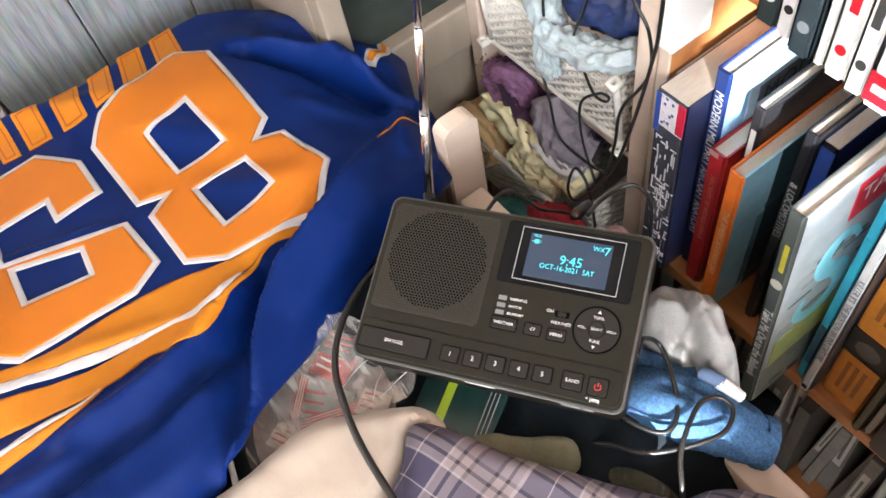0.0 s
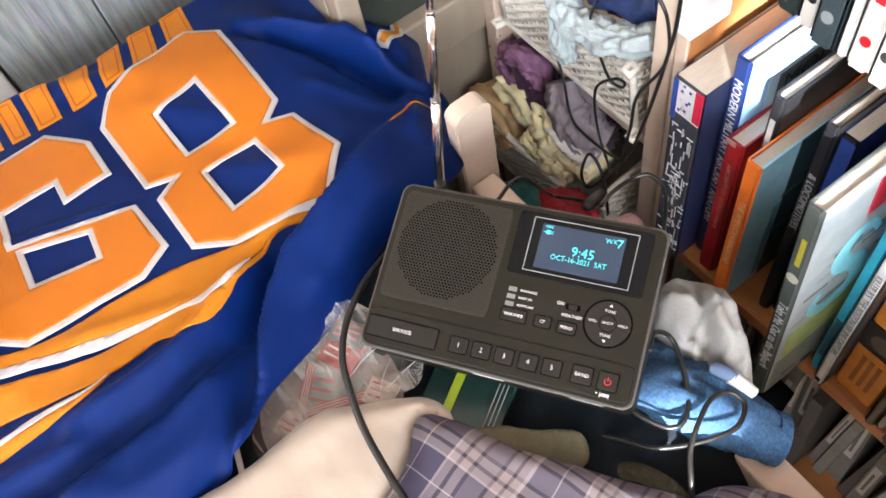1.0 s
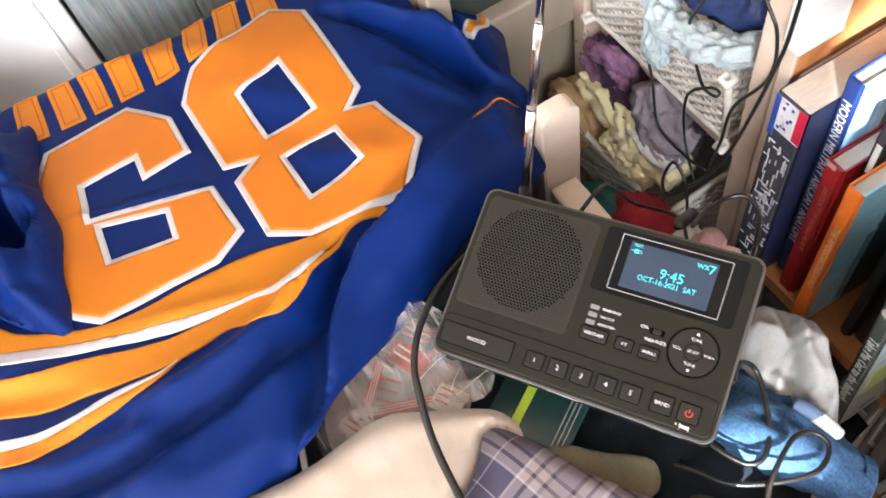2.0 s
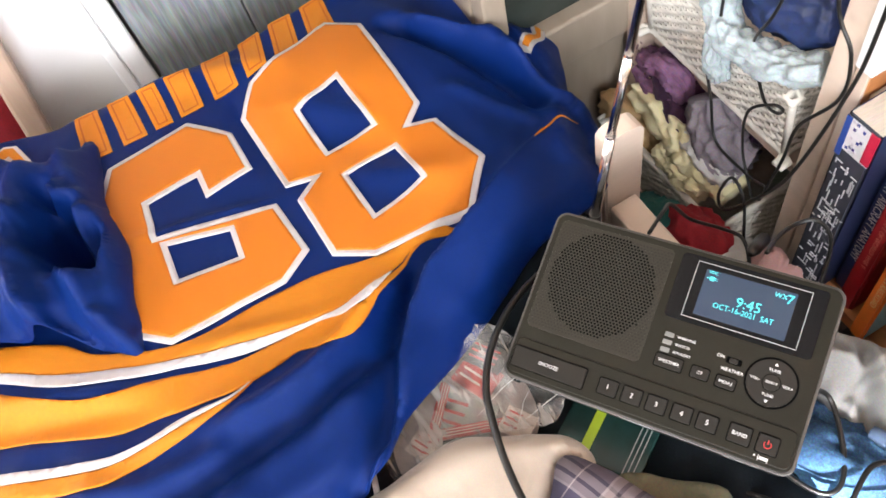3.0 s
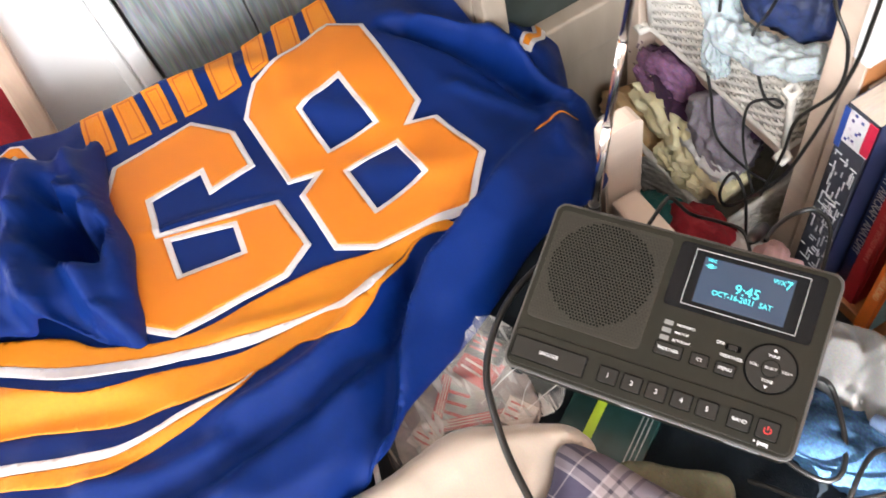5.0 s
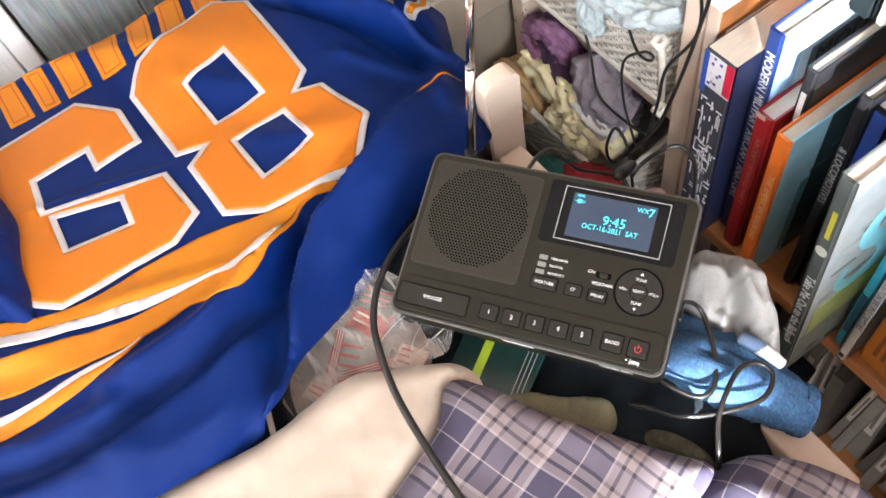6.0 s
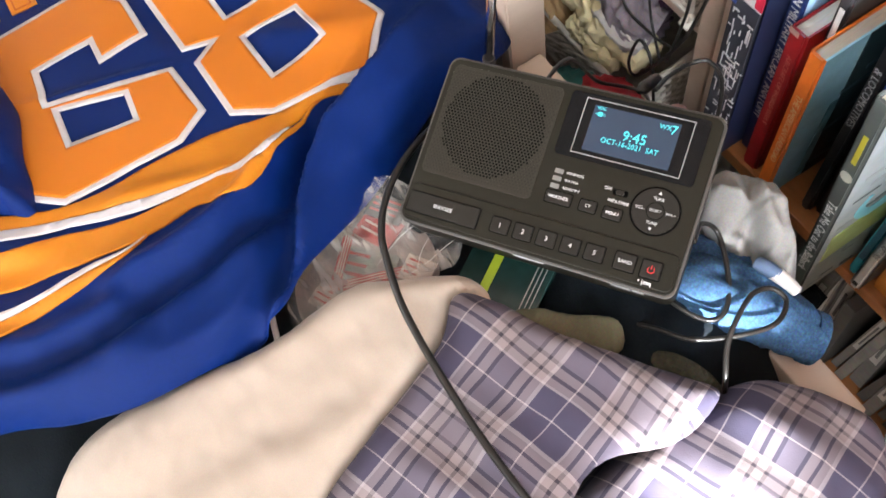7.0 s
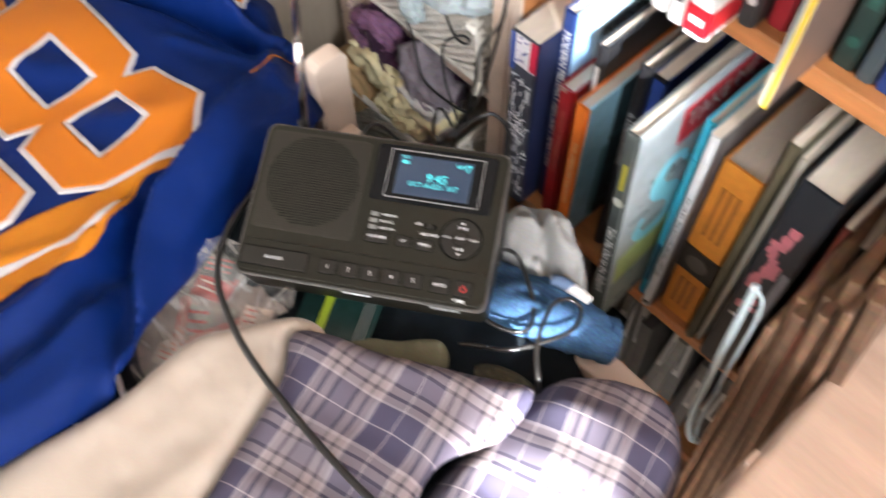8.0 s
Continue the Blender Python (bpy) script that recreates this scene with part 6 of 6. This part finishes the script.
# upper shelf
Z2 = 0.7005
UPPER = ((-0.300, 0.020, 0.43, BLACK_INK, None), (-0.276, 0.024, 0.42, (0.05, 0.05, 0.06), None), (-0.248, 0.017, 0.378, (0.02, 0.03, 0.03), (0.5, 0.5, 0.5)),
         (-0.230, 0.013, 0.376, (0.62, 0.61, 0.60), BLACK_INK), (-0.216, 0.017, 0.370, (0.035, 0.055, 0.065), (0.25, 0.28, 0.3)), (-0.198, 0.009, 0.372, (0.76, 0.75, 0.74), None),
         (-0.188, 0.015, 0.370, (0.76, 0.75, 0.73), (0.50, 0.010, 0.02)), (-0.172, 0.014, 0.368, (0.76, 0.76, 0.75), (0.05, 0.05, 0.05)), (-0.157, 0.019, 0.366, (0.77, 0.76, 0.75), (0.52, 0.012, 0.025)),
         (-0.137, 0.014, 0.400, (0.03, 0.03, 0.03), (0.6, 0.6, 0.6)), (-0.122, 0.017, 0.414, (0.30, 0.012, 0.02), None), (-0.104, 0.018, 0.412, (0.05, 0.05, 0.045), (0.45, 0.38, 0.30)),
         (-0.083, 0.008, 0.350, (0.55, 0.51, 0.40), (0.62, 0.42, 0.015)), (-0.072, 0.018, 0.416, (0.012, 0.03, 0.025), (0.02, 0.08, 0.06)), (-0.053, 0.014, 0.415, (0.05, 0.07, 0.08), None),
         (-0.038, 0.016, 0.416, (0.01, 0.04, 0.18), None), (-0.021, 0.022, 0.415, BLACK_INK, (0.7, 0.7, 0.7)), (0.002, 0.015, 0.416, (0.06, 0.06, 0.06), None), (0.018, 0.02, 0.414, (0.2, 0.05, 0.04), None),
         (0.039, 0.016, 0.416, (0.05, 0.06, 0.1), None), (0.056, 0.02, 0.417, (0.3, 0.28, 0.24), None), (0.077, 0.018, 0.415, (0.03, 0.04, 0.04), None))
for k, (x, t, y, c, mark) in enumerate(UPPER):
    tone = "white" if min(c) > 0.38 else "red" if c[0] > 0.25 and c[1] < 0.1 else "blue" if c[2] > 0.15 else "dark"
    bk = book(x, x + t, y, Z2, Z2 + 0.20 + 0.01 * (k % 4), 0.15, c, tone + " book standing on the upper shelf", hard=k % 3 == 0, face=(0.14, 0.09, 0.07) if c[0] == 0.55 else c)
    if mark:
        if c[0] > 0.7 and mark[0] > 0.5:
            spine_block(bk, 0.0, t, 0.004, 0.026, mark, "spine_mark", 0.0020)
            spine_block(bk, t * 0.2, t * 0.8, 0.012, 0.018, WHITE_INK, "spine_mark", 0.0024)
            cover_block(bk, t, 0.0, 0.08, 0.004, 0.026, mark)
        elif mark[1] > 0.3 and mark[2] < 0.1:
            spine_block(bk, t * 0.6, t, 0.0, 0.19, mark, "spine_mark", 0.0020)
            spine_block(bk, t * 0.15, t * 0.45, 0.03, 0.12, (0.2, 0.2, 0.2), "title_bar", 0.0020)
        else:
            b = bmesh.new()
            ring_wall(b, 0, 0, t * 0.25, 0, 0.0006, 16)
            b.transform(axes((t / 2, -0.0015, 0.022), (1, 0, 0), (0, 0, 1)))
            local("publisher_mark", b, ink(mark), bk)
            spine_block(bk, t * 0.30, t * 0.70, 0.05, 0.14, mark, "title_bar", 0.0020)

# row of flat cases and files under the lower shelf
rng = random.Random(5)
x = -0.335
while x < 0.12:
    t = rng.uniform(0.008, 0.020)
    f = empty("file_case", "dull grey file case standing under the shelf", "file", pose(x, 0.415 + rng.uniform(0, 0.03), 0.0485, 0, rng.uniform(-3, 3), 0), "files under the shelf")
    hgt = rng.uniform(0.17, 0.22)
    local("case_body", box(0, t, 0, 0.2, 0, hgt, 0.001), M_GREY_CARD, f)
    if rng.random() < 0.6:
        local("case_label", box(t * 0.2, t * 0.8, -0.0008, 0.0, hgt * 0.35, hgt * 0.8), ink((0.52, 0.50, 0.46)), f, "pale paper label")
        local("label_bar", box(t * 0.4, t * 0.6, -0.0014, -0.0008, hgt * 0.42, hgt * 0.7), ink((0.1, 0.1, 0.1)), f)
    x += t + 0.002
# leaning brown cards and boards before the bookcase
for k in range(9):
    x = 0.046 + k * 0.013
    c = empty("card_sheet", "worn brown cardboard sheet leaning before the bookcase", "cardboard", pose(x, 0.285 + 0.006 * (k % 3), 0.0, -3 - 1.5 * (k % 2), -4 - k * 0.6, 3 * (k % 3)), "leaning cardboard sheets")
    local("card", box(0, 0.006 + 0.002 * (k % 3), 0, 0.16, 0.0, 0.555 + 0.012 * k + 0.015 * (k % 2), 0.0015), M_BROWN_PAPER, c)
    if k == 3:
        local("red_print", box(-0.0008, 0, 0.0, 0.15, 0.42, 0.56), ink((0.45, 0.06, 0.03)), c)
bagc = empty("plastic_sleeve", "pale plastic sleeve hanging on the cards", "sleeve")
part("sleeve_edge", tube(smooth_line([(-0.014, 0.315, 0.585), (-0.012, 0.318, 0.53), (-0.006, 0.318, 0.43), (0.002, 0.318, 0.33), (0.012, 0.318, 0.295), (0.020, 0.318, 0.30)], 8), 0.0035, 8), M_PALE_CLOTH, bagc, "", True)
part("sleeve_edge", tube(smooth_line([(-0.014, 0.315, 0.585), (-0.002, 0.316, 0.56), (0.004, 0.316, 0.45), (0.010, 0.316, 0.35), (0.016, 0.318, 0.30)], 8), 0.0015, 8), M_PALE_CLOTH, bagc, "", True)
# pale wooden chair close by
chair = empty("wooden_chair", "pale painted wooden chair beside the bed", "chair")
part("seat_rail", box(0.062, 0.150, 0.10, 0.44, 0.46, 0.545, 0.008, 3), M_PINK_WOOD, chair)
part("side_board", box(0.152, 0.40, 0.10, 0.44, 0.40, 0.53, 0.004), M_PINK_WOOD, chair)
part("trim_strip", box(0.0590, 0.062, 0.222, 0.236, 0.455, 0.548, 0.001), M_PINK_WOOD, chair)
part("knob", rounded(60, 110, 385, 440, 560, 640, 18, 6, 12), M_PINK_WOOD, chair, "rounded pale post")
for px_, py_ in ((0.075, 0.12), (0.075, 0.41), (0.37, 0.12), (0.37, 0.41)):
    part("leg", box(px_ - 0.012, px_ + 0.025, py_ - 0.018, py_ + 0.018, 0.0, 0.46, 0.004), M_PINK_WOOD, chair)
